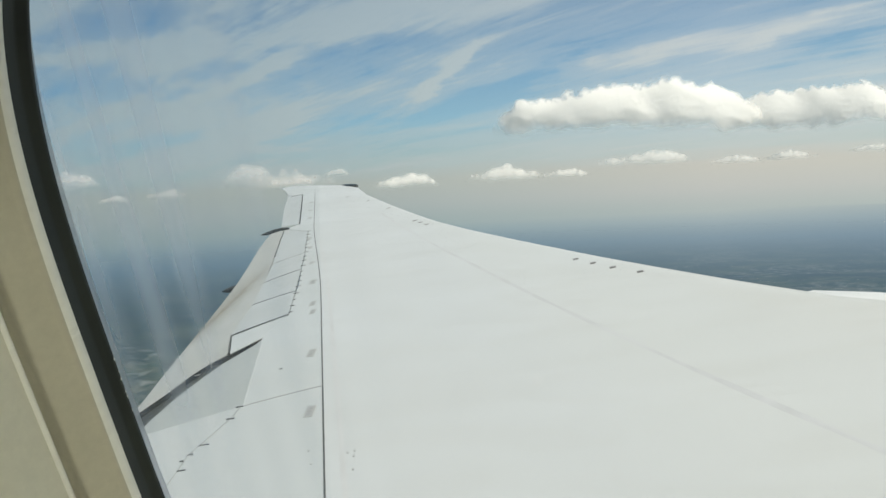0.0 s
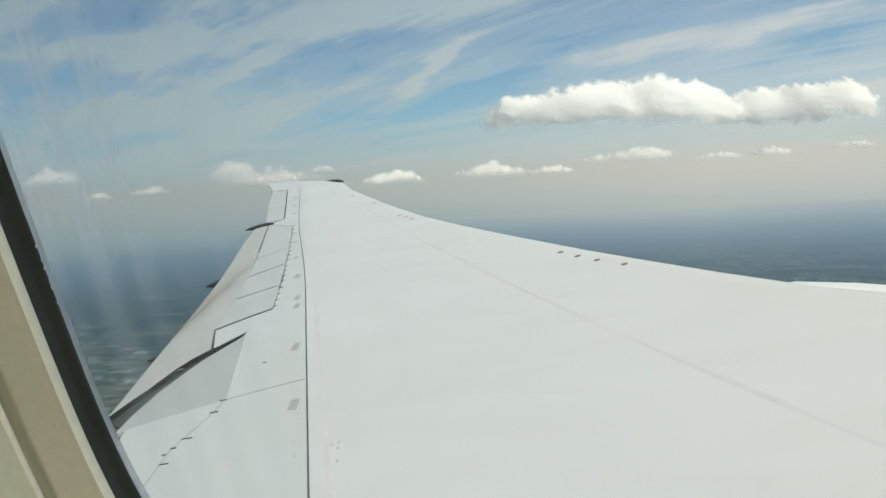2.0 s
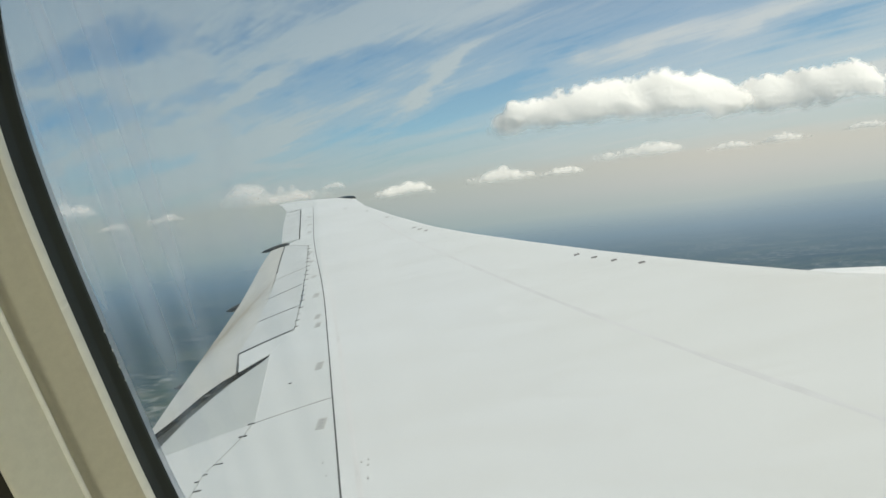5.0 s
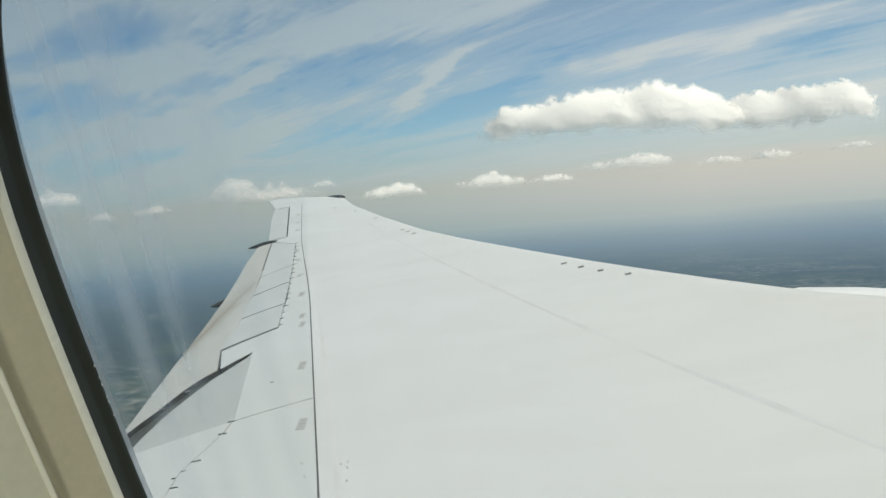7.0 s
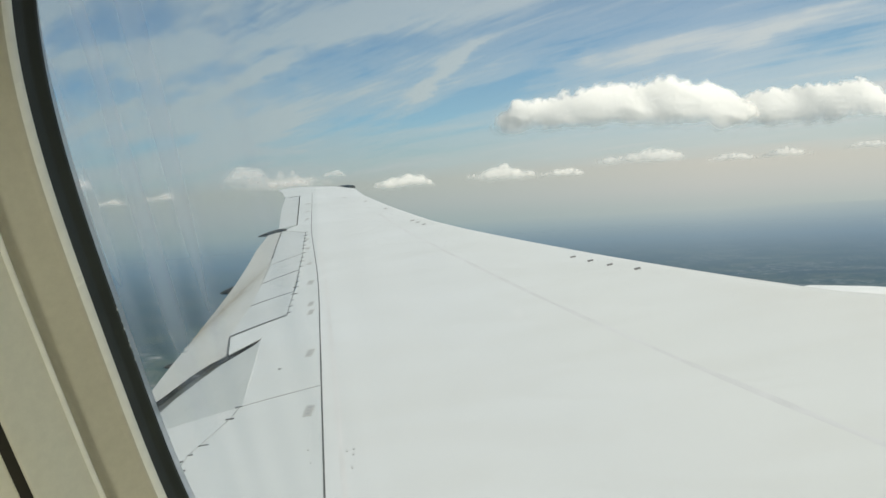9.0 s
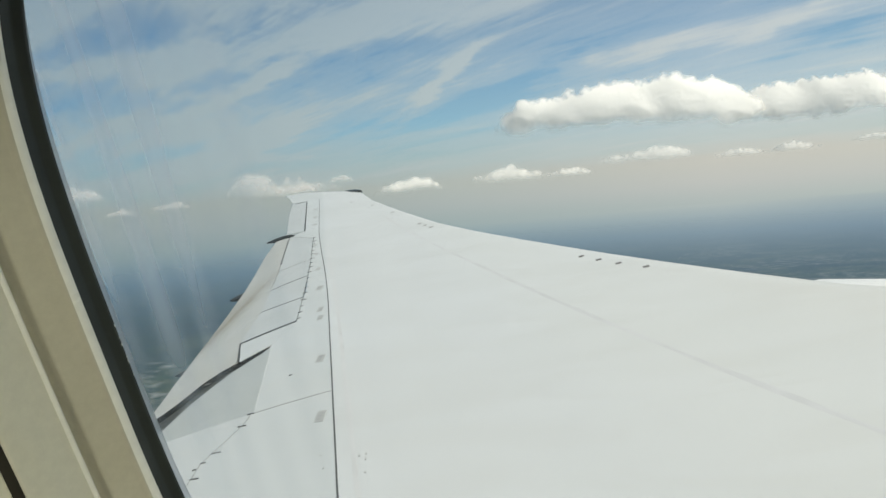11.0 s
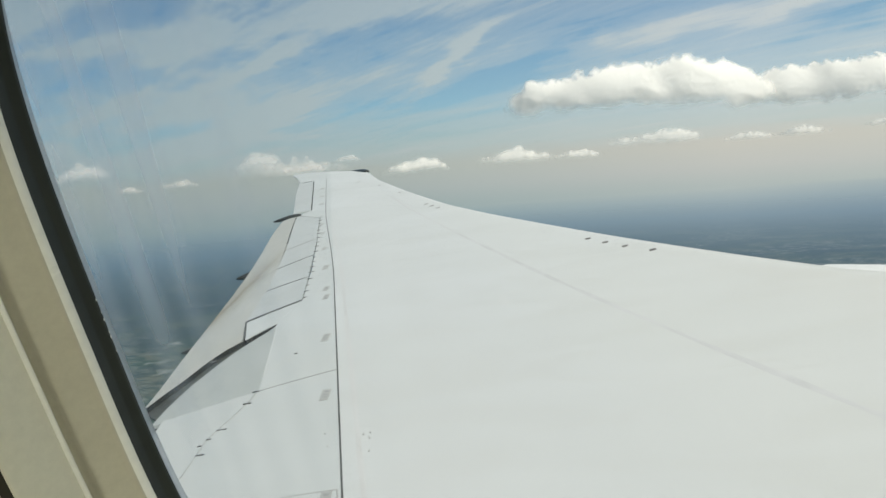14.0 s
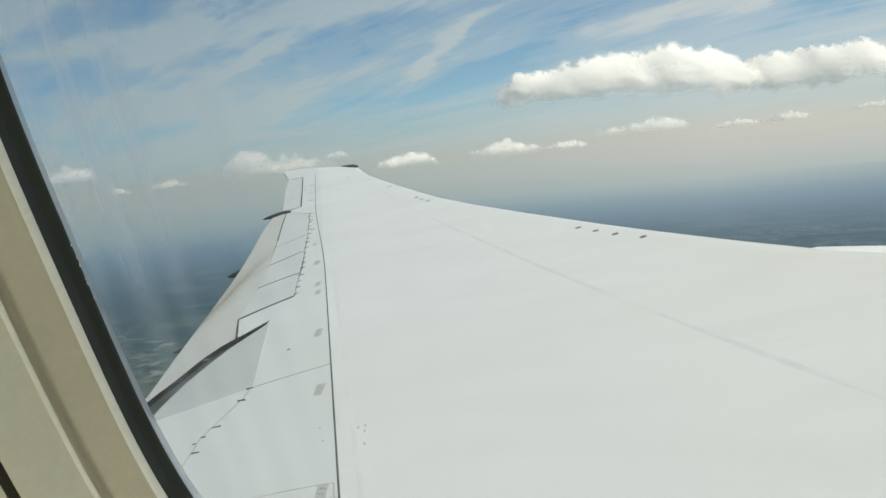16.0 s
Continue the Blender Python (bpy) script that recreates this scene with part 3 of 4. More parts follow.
def skirt(name, path, end, mat, up=-0.006, thick=0.012):
    """An upright wall hanging from the edge (y, c) of a panel, with a small thickness."""
    pts = []
    for (y0, c0), (y1, c1) in zip(path, path[1:]):
        pts += [(y0 + (y1 - y0) * i / 6, c0 + (c1 - c0) * i / 6) for i in range(6)]
    pts.append(path[-1])
    verts, faces = [], []
    for i, (y, c) in enumerate(pts):
        p = skin(y, c, up) + Vector((0.006, -0.012, 0))
        deep = end[0] + (end[1] - end[0]) * min(1, 2.2 * i / len(pts))
        verts += [p, p - Vector((0, 0, deep)), p + Vector((0, thick, -deep)), p + Vector((0, thick, 0))]
        if i:
            k = 4 * i
            for j in range(4):
                faces.append((k - 4 + j, k - 4 + (j + 1) % 4, k + (j + 1) % 4, k + j))
    return fix_normals(mesh_of(name, verts, faces, mat, smooth=False))


part("flap_end", skirt("flap_end", [(5.13, -1.925), (5.36, -1.78), (5.56, -1.635), (5.97, -1.40), (6.19, -1.235), (6.36, -1.045), (6.37, -1.02), (6.70, -0.684)], (0.07, 0.22), M_GAP_SHADE), wing, "inboard end wall of the flap, its shade put into the colour")
part("gap_floor", panel("gap_floor", [(4.74, -1.55), (5.4, -1.38), (6.0, -1.08), (6.5, -0.76)], [(5.16, -1.94), (5.66, -1.70), (6.12, -1.40), (6.6, -0.95)], M_FLOOR_SHADE, -0.055, 0.02, 5, 3), wing, "floor of the gap beside the flap, its shade put into the colour")
# drooped panel inboard of the gap
part("drooped_panel", panel("drooped_panel", [(4.985, -0.7235), (5.3, -0.718), (5.6, -0.7125), (5.9, -0.707), (6.2, -0.702), (6.45, -0.698), (6.66, -0.695)],
                            [(4.745, -1.75), (5.06, -1.655), (5.46, -1.485), (5.86, -1.26), (6.09, -1.115), (6.32, -0.94), (6.60, -0.718)],
                            M_DROOP_SHADE, -0.006, 0.03, 4, 8, 0.008), wing, "hinged panel, drooped slightly, its shade put into grey paint")
# aileron
part("aileron", panel("aileron", [(14.16, -0.362), (17.2, -0.397), (20.06, -0.43)], [(14.05, -0.78), (17.42, -0.89), (20.07, -0.90)], M_PANEL, 0.0, 0.03, 12, 5), wing, "pale grey outboard aileron")
part("aileron_gap", panel("aileron_gap", [(14.3, -0.28), (20.1, -0.34)], [(14.3, -0.5), (20.1, -0.60)], M_GAP_SHADE, -0.04, 0.02, 20, 2), wing, "near-black plate, the shade in the aileron's hinge gap")
part("tip_gap", ribbon("tip_gap", [(20.07, -0.44), (19.70, -0.78)], 0.05, M_SEAL_LINE, up=0.006, step=0.1), wing)


def slab(name, y, c, dy, dc, mat, high=0.006, skew=0.0, lean=0.0):
    """A small plate on the skin with chamfered edges."""
    verts, faces = [], []
    for s, h in ((1.0, -0.006), (1.0, high * 0.5), (0.86, high)):
        for a, b in ((-1, -1), (1, -1), (1, 1), (-1, 1)):
            verts.append(skin(y + a * s * dy / 2 + lean * b * s * dc / 2, c + b * s * dc / 2 + skew * a * s * dy / 2, h))
    for k in (0, 4):
        for i in range(4):
            j = (i + 1) % 4
            faces.append((k + i, k + j, k + 4 + j, k + 4 + i))
    faces.append((8, 9, 10, 11))
    return fix_normals(mesh_of(name, verts, faces, mat, smooth=False))


part("gap_tab", slab("gap_tab", 5.93, -1.345, 0.02, 0.07, M_STENCIL, -0.012, 0.3), wing, "small grey tab across the gap")
# placards beside the spar line, each with bars of faded lettering
for y, s in ((3.41, 1.0), (4.77, 1.0), (6.03, 0.95), (7.39, 0.8), (7.74, 0.8), (8.82, 1.0), (10.05, 0.7), (11.3, 0.6), (12.2, 0.6), (14.9, 0.7), (16.2, 0.7), (17.8, 0.7)):
    w = 0.075 * s + 0.004 * (y - 4.7)
    pl = part("placard", slab("placard", y, -0.108, 0.19 * s + 0.01 * (y - 4.7), w, M_FADED, 0.003, 0.18), wing, "faded grey stencilled placard")
    if y < 9:
        for k in (-1, 0, 1):
            part("lettering", slab("lettering", y + k * 0.05 * s, -0.108 + 0.01 * k, 0.022 * s, w * 0.55, M_STENCIL, 0.004, 0.18), pl, "unreadable dark bar of lettering")
# hinge tabs of the spoilers
random.seed(4)
y = 7.5
while y < 13.2:
    c = interp(y, [(p[0][0], p[0][1]) for p in SPOIL])
    part("hinge_tab", slab("hinge_tab", y, c + 0.025, 0.018, 0.06 + random.uniform(-0.03, 0.03), M_TAB, 0.006, 0.5), wing)
    y += 0.24 + 0.012 * (y - 7) + random.uniform(0, 0.12)
y = 11.0
while y < 13.5:
    c = interp(y, [(p[1][0], p[1][1]) for p in SPOIL])
    part("hinge_tab", slab("hinge_tab", y, c, 0.13, 0.03, M_SEAL_LINE, 0.006, 0.1), wing)
    y += 0.26
# dashes of torn sealant on the inboard panel
for y, c, l in ((5.0, -0.74, 0.10), (4.80, -0.80, 0.11), (4.42, -0.97, 0.13), (4.30, -1.06, 0.07), (4.22, -1.12, 0.05), (4.09, -1.09, 0.11), (5.71, -0.41, 0.05)):
    part("sealant_dash", slab("sealant_dash", y, c, 0.008, l * 0.7, M_SEAL_LINE, 0.006, 0.35), wing)
part("panel_seam", ribbon("panel_seam", [(4.98, -0.74), (4.80, -0.80), (4.56, -0.93), (4.30, -1.08), (4.05, -1.13), (3.7, -1.22)], 0.007, M_STENCIL, step=0.08, wobble=0.5), wing)
for y, c in ((4.13, 0.215), (4.06, 0.205), (4.11, 0.165), (4.17, -0.11), (4.0, -0.09), (3.9, 0.19)):
    part("fastener", slab("fastener", y, c, 0.02, 0.012, M_FADED, 0.004), wing)
# overflow vents near the leading edge
for y, c in ((7.69, 3.552), (7.99, 3.41), (8.28, 3.325), (8.57, 3.25), (12.47, 2.21), (12.79, 2.155), (13.10, 2.10), (15.4, 1.83), (17.3, 1.50), (18.6, 0.98)):
    far = 1.0 if y < 9 else 1.15
    part("vent", slab("vent", y, c, 0.068 * far, 0.076 * far, M_VENT, 0.004, 0.30, 0.47), wing, "small brown metal vent")


def canoe(name, y, c0, c1, drop, rad, mat):
    """A flap track fairing: a tapered canoe lying fore and aft under the flap."""
    verts, faces = [], []
    n, k = 18, 14
    a, b = skin(y, c0), skin(y, c1)
    for i in range(n + 1):
        s = i / n
        r = rad * max(0.03, (4 * s * (1 - s)) ** 0.6) * (1.15 - 0.55 * s)
        o = a.lerp(b, s) - Vector((0, 0, drop + 0.04 * s))
        for j in range(k):
            w = 2 * math.pi * j / k
            verts.append(o + Vector((0, 0.62 * r * math.cos(w), r * math.sin(w))))
    for i in range(n):
        for j in range(k):
            q = (j + 1) % k
            faces.append((i * k + j, i * k + q, (i + 1) * k + q, (i + 1) * k + j))
    faces += [tuple(range(k)), tuple(range(n * k, n * k + k))]
    return fix_normals(mesh_of(name, verts, faces, mat))


part("track_fairing", canoe("track_fairing", 13.6, -0.56, -1.26, -0.02, 0.058, M_FAIRING), wing, "flap track fairing beyond the trailing edge, its shade put into the paint")
part("track_fairing", canoe("track_fairing", 9.65, -0.7, -1.68, 0.07, 0.09, M_FAIRING), wing, "flap track fairing beyond the trailing edge, its shade put into the paint")
part("track_fairing", canoe("track_fairing", 6.72, -0.9, -1.97, 0.06, 0.08, M_FAIRING), wing, "flap track fairing beyond the trailing edge, its shade put into the paint")


def tip_body():
    verts, faces = [], []
    n, k = 14, 10
    for i in range(n + 1):
        s = i / n
        y = 21.45 + 0.85 * s
        c = interp(y, LEAD) - 0.02
        r = 0.16 * s ** 0.4 * (1 - s) + 0.003
        o = skin(y, c, 0.01)
        for j in range(k):
            w = 2 * math.pi * j / k
            verts.append(o + Vector((1.6 * r * math.cos(w), 0, r * math.sin(w))))
    for i in range(n):
        for j in range(k):
            q = (j + 1) % k
            faces.append((i * k + j, i * k + q, (i + 1) * k + q, (i + 1) * k + j))
    return fix_normals(mesh_of("tip_piece", verts, faces, M_TIP_PIECE))


part("tip_piece", tip_body(), wing, "dark pointed piece at the wing tip's leading edge")


# ---- engine nacelle ahead of the leading edge ----
def lathe(name, profile, mat, k=48):
    verts, faces = [], []
    for x, r in profile:
        verts += [Vector((x, r * math.cos(2 * math.pi * j / k), r * math.sin(2 * math.pi * j / k))) for j in range(k)]
    for i in range(len(profile) - 1):
        for j in range(k):
            q = (j + 1) % k
            faces.append((i * k + j, i * k + q, (i + 1) * k + q, (i + 1) * k + j))
    return fix_normals(mesh_of(name, verts, faces, mat))


nacelle = thing("engine_nacelle", (3.2, 6.6, -2.365), "white engine nacelle with rounded cowl under the wing", "engine")
nacelle.matrix_basis = Matrix.Translation((0.85, 6.6, -2.268)) @ Matrix.Rotation(radians(6), 4, "Y") @ Matrix.Translation((2.3, 0, 0))
for nm, prof, mt, lb in (
        ("cowl", [(-3.6, 0.80), (-2.95, 1.14), (-2.55, 1.265), (-2.1, 1.295), (-1.2, 1.305), (0.0, 1.31), (0.8, 1.30), (1.5, 1.265)], M_COWL, "white fan cowl"),
        ("inlet_lip", [(1.5, 1.266), (1.8, 1.19), (1.92, 1.10), (1.86, 1.02), (1.6, 0.98), (0.6, 0.97)], M_LIP, "polished metal inlet lip"),
        ("exhaust", [(-4.0, 0.35), (-3.4, 0.55), (-3.0, 0.70), (-2.6, 0.72)], M_LIP, "metal exhaust nozzle")):
    ob = new(nm, lathe(nm, prof, mt))
    ob.parent = nacelle
    tagged(ob, lb)
ob = new("pylon", fix_normals(mesh_of("pylon", [(-3.2, -0.16, 0.3), (-3.2, 0.16, 0.3), (-3.2, 0.16, 0.62), (-3.2, -0.16, 0.62), (-0.6, -0.13, 1.0), (-0.6, 0.13, 1.0), (-0.9, 0.10, 1.245), (-0.9, -0.10, 1.245)],
         [(0, 1, 2, 3), (4, 7, 6, 5), (0, 4, 5, 1), (1, 5, 6, 2), (2, 6, 7, 3), (3, 7, 4, 0)], M_COWL)))
ob.parent = nacelle

# ---- the cabin window ----
WIN = pose(-0.0255, 0.2, -0.0259, 90 + 17.45, 0, 0)  # local x forward, y up along the wall, z into the cabin
HALF_W, HALF_H, POWER = 0.14, 0.1674, 3.420


def ring(e, d, n=160, lift=0.0):
    pts = []
    for i in range(n):
        w = 2 * math.pi * i / n
        c, s = math.cos(w), math.sin(w)
        pts.append(Vector((math.copysign(abs(c) ** (2 / POWER), c) * (HALF_W + e), math.copysign(abs(s) ** (2 / POWER), s) * (HALF_H + e) + lift, d)))
    return pts


def box_ring(x0, x1, y0, y1, d, n=160):
    pts = []
    for p in ring(0, d, n):
        s = min((x1 if p.x > 0 else -x0) / max(1e-6, abs(p.x)), (y1 if p.y > 0 else -y0) / max(1e-6, abs(p.y)))
        pts.append(Vector((p.x * s, p.y * s, d)))
    return pts


def loft(name, rings, mat):
    n = len(rings[0])
    verts = [p for r in rings for p in r]
    faces = [(a * n + i, a * n + (i + 1) % n, (a + 1) * n + (i + 1) % n, (a + 1) * n + i) for a in range(len(rings) - 1) for i in range(n)]
    return mesh_of(name, verts, faces, mat)


window = new("window_1")
window.matrix_basis = WIN
tagged(window, "scuffed oval airliner cabin window in a cream plastic reveal", "window", kind="structure")


def fitting(name, me, parent, label=""):
    ob = new(name, me)
    ob.parent = parent
    return tagged(ob, label)


pane_ring = ring(-0.0050, -0.0062, lift=0.0050)
pane_mid = sum(pane_ring, Vector()) / len(pane_ring)
pane = fitting("pane", loft("pane", [[pane_mid.lerp(p, k) for p in pane_ring] for k in (0.01, 0.12, 0.3, 0.5, 0.75, 1.0)], M_PANE), window, "scuffed clear acrylic pane with hazy streaks")
pane.visible_shadow = False
fitting("pane_edge", loft("pane_edge", [ring(-0.0044, -0.0049), ring(-0.0052, -0.0056, lift=0.0032), ring(-0.0054, -0.0064, lift=0.0052)], M_BEVEL), window, "pale bevelled edge of the acrylic")
fitting("seal", loft("seal", [ring(-0.0016, -0.0053), ring(-0.0050, -0.0047), ring(-0.0056, -0.0041), ring(-0.0055, -0.0029), ring(-0.0044, -0.0011), ring(-0.0042, 0.0001), ring(-0.0048, 0.0014), ring(-0.0046, 0.0025), ring(-0.0053, 0.0037), ring(-0.0051, 0.0047), ring(-0.0027, 0.0059)], M_RUBBER), window, "dark green-grey rubber window seal")


def chip(name, e, d, up, size, mat):
    """A flake of old sealant stuck to the seal's aft rim at the given height."""
    x = -(HALF_W + e) * (1 - min(1.0, abs(up) / (HALF_H + e)) ** POWER) ** (1 / POWER)
    bm = bmesh.new()
    bmesh.ops.create_icosphere(bm, subdivisions=1, radius=size)
    for v in bm.verts:
        v.co = Vector((v.co.x * random.uniform(0.4, 0.9) + x, v.co.y * random.uniform(1.0, 2.4) + up, v.co.z * random.uniform(0.4, 0.9) + d))
    me = bpy.data.meshes.new(name)
    bm.to_mesh(me)
    bm.free()
    me.materials.append(mat)
    return me


random.seed(9)
for up, size in ((0.0085, 0.00035), (0.0040, 0.00028), (0.0012, 0.00042), (-0.0035, 0.0003), (-0.0052, 0.00036), (-0.0105, 0.00028)):
    fitting("sealant_flake", chip("sealant_flake", -0.0056, -0.0040, up, size, M_BRIGHT), window, "pale flake of old sealant")
fitting("bead", loft("bead", [ring(-0.0024, 0.0019), ring(-0.0030, 0.0021), ring(-0.0036, 0.0024), ring(-0.0041, 0.0028), ring(-0.0045, 0.0032), ring(-0.0049, 0.0037), ring(-0.0052, 0.0042), ring(-0.0055, 0.0048), ring(-0.0056, 0.0054), ring(-0.0057, 0.0060), ring(-0.0057, 0.0067), ring(-0.0056, 0.0073), ring(-0.0053, 0.0080)], M_BRIGHT), window, "glossy cream bead round the seal, its highlight put into the colour")
fitting("reveal", loft("reveal", [ring(-0.00535, 0.0079), ring(-0.00525, 0.0083), ring(-0.0051, 0.0086), ring(-0.0049, 0.0089), ring(-0.0046, 0.0092), ring(-0.0042, 0.0095), ring(-0.0038, 0.0099), ring(-0.0035, 0.0103), ring(-0.0026, 0.0114), ring(-0.0017, 0.0127), ring(-0.0008, 0.0141), ring(0.0001, 0.0153), ring(0.0006, 0.0160), ring(0.0012, 0.0165), ring(0.0022, 0.0166), ring(0.0036, 0.0164), ring(0.0048, 0.0168), ring(0.0054, 0.0185), ring(0.0046, 0.0208)], M_CABIN), window, "cream moulded window reveal")
fitting("inner_frame", loft("inner_frame", [ring(0.0035, 0.0206), ring(0.0023, 0.0215), ring(0.0024, 0.0221), ring(0.0033, 0.0305), ring(0.0043, 0.0395), ring(0.0048, 0.0405), ring(0.0053, 0.0405), ring(0.0057, 0.0375)], M_PANEL_IN), window, "cream inner window frame")
fitting("frame_lip", loft("frame_lip", [ring(0.0037, 0.0205), ring(0.0023, 0.0203), ring(0.0016, 0.0206), ring(0.0014, 0.0212), ring(0.0017, 0.0218), ring(0.0026, 0.0222)], M_BRIGHT), window, "thin lip of the inner frame, the daylight on it put into its colour")
fitting("frame_gap", loft("frame_gap", [ring(0.0055, 0.0385), ring(0.0065, 0.0335), ring(0.0107, 0.0335), ring(0.0110, 0.0407)], M_DARK_GAP), window, "recess round the window frame, its shade put into the colour")

wall = new("wall_outboard")
wall.matrix_basis = WIN
tagged(wall, "cream cabin side wall lining with a window opening", "wall", kind="structure")
fitting("lining", loft("lining", [ring(0.0109, 0.0405), ring(0.0113, 0.0411), ring(0.0123, 0.0420), ring(0.030, 0.0545), box_ring(-1.25, 1.35, -1.12, 1.02, 0.060)], M_PANEL_IN), wall)
fitting("outer_skin", loft("outer_skin", [ring(-0.0008, 0.0030), ring(-0.0010, -0.0060), ring(-0.0016, -0.0081), ring(0.0030, -0.0110), ring(0.026, -0.022), box_ring(-5.5, 9.0, -2.6, 1.5, -0.022)], M_SKIN), wall, "white painted outer fuselage skin")


def slab_box(name, lo, hi, mat, label, category):
    me = bpy.data.meshes.new(name)
    bm = bmesh.new()
    bmesh.ops.create_cube(bm, size=1)
    for v in bm.verts:
        v.co = Vector([l + (h - l) * (q + 0.5) for l, h, q in zip(lo, hi, v.co)])
    bmesh.ops.bevel(bm, geom=bm.edges[:], offset=0.01, segments=1, affect="EDGES")
    bm.to_mesh(me)
    bm.free()
    me.materials.append(mat)
    ob = new(name, me)
    return tagged(ob, label, category, kind="structure")


slab_box("floor", (-1.3, -1.7, -1.12), (1.3, 0.46, -1.04), M_CARPET, "dark blue carpeted cabin floor", "floor")
slab_box("ceiling", (-1.3, -1.7, 0.90), (1.3, -0.13, 0.96), M_PANEL_IN, "cream cabin ceiling panel", "ceiling")
slab_box("wall_inboard", (-1.3, -1.78, -1.12), (1.3, -1.70, 0.96), M_PANEL_IN, "plain cream cabin wall", "wall")


def end_wall(name, x0, x1):
    """A cabin partition cut to the slope of the side wall."""
    yz = [(-1.7, -1.12), (0.46, -1.12), (-0.14, 0.96), (-1.7, 0.96)]
    v = [Vector((x, y, z)) for x in (x0, x1) for y, z in yz]
    f = [(0, 1, 2, 3), (7, 6, 5, 4)] + [(i, 4 + i, 4 + (i + 1) % 4, (i + 1) % 4) for i in range(4)]
    return tagged(new(name, fix_normals(mesh_of(name, v, f, M_PANEL_IN, smooth=False))), "plain cream cabin partition", "wall", kind="structure")


end_wall("wall_aft", -1.36, -1.28)
end_wall("wall_fore", 1.24, 1.32)
# unseen lamp added to brighten the window surround
lamp = thing("fill_light", (0.2, -0.75, 0.885), "long warm white fill lamp, added out of view", "ceiling light")
lamp_body = slab_box("fill_housing", (-0.75, -0.16, -0.012), (0.75, 0.16, 0.012), M_BRIGHT, "", "")
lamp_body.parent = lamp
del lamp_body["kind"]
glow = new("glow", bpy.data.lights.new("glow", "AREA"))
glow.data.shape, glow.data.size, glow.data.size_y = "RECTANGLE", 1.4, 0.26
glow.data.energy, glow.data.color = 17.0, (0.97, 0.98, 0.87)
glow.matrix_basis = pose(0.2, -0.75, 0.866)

# ---- land below ----
gv, gf = [Vector((0, 0, 0))], []
radii = [150, 400, 800, 1400, 2200, 3200, 4100, 4880]
for r in radii:
    gv += [Vector((r * math.cos(2 * math.pi * i / 96), r * math.sin(2 * math.pi * i / 96), 0)) for i in range(96)]
gf += [(0, 1 + i, 1 + (i + 1) % 96) for i in range(96)]
for k in range(len(radii) - 1):
    for i in range(96):
        a, b = 1 + k * 96, 1 + (k + 1) * 96
        gf.append((a + i, b + i, b + (i + 1) % 96, a + (i + 1) % 96))
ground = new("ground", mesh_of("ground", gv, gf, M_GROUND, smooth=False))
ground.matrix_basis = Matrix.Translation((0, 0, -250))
tagged(ground, "blue-green farmland with scattered pale towns far below, its haze an added glow", "ground", kind="structure")


# ---- clouds ----
def lattice(u, v, seed):
    """Smooth value noise on arrays, about -1 to 1."""
    iu, iv = np.floor(u).astype(np.int64), np.floor(v).astype(np.int64)
    fu, fv = u - iu, v - iv
    fu, fv = fu * fu * (3 - 2 * fu), fv * fv * (3 - 2 * fv)

    def h(a, b):
        n = (a * 374761393 + b * 668265263 + seed * 974711) & 0x7FFFFFFF
        n = ((n ^ (n >> 13)) * 1274126177) & 0x7FFFFFFF
        return ((n ^ (n >> 16)) & 0xFFFF) / 32767.5 - 1

    return (h(iu, iv) * (1 - fu) + h(iu + 1, iv) * fu) * (1 - fv) + (h(iu, iv + 1) * (1 - fu) + h(iu + 1, iv + 1) * fu) * fv


def fbm(u, v, seed, octaves=5, gain=0.5, billow=False):
    out, amp = np.zeros_like(u), 1.0
    for k in range(octaves):
        co, si = math.cos(0.6 + 1.1 * k), math.sin(0.6 + 1.1 * k)
        n = lattice((u * co - v * si) * 2 ** k + 17.3 * k, (u * si + v * co) * 2 ** k - 9.1 * k, seed + k)
        out += amp * ((1 - 2 * np.abs(n)) if billow else n)
        amp *= gain
    return out


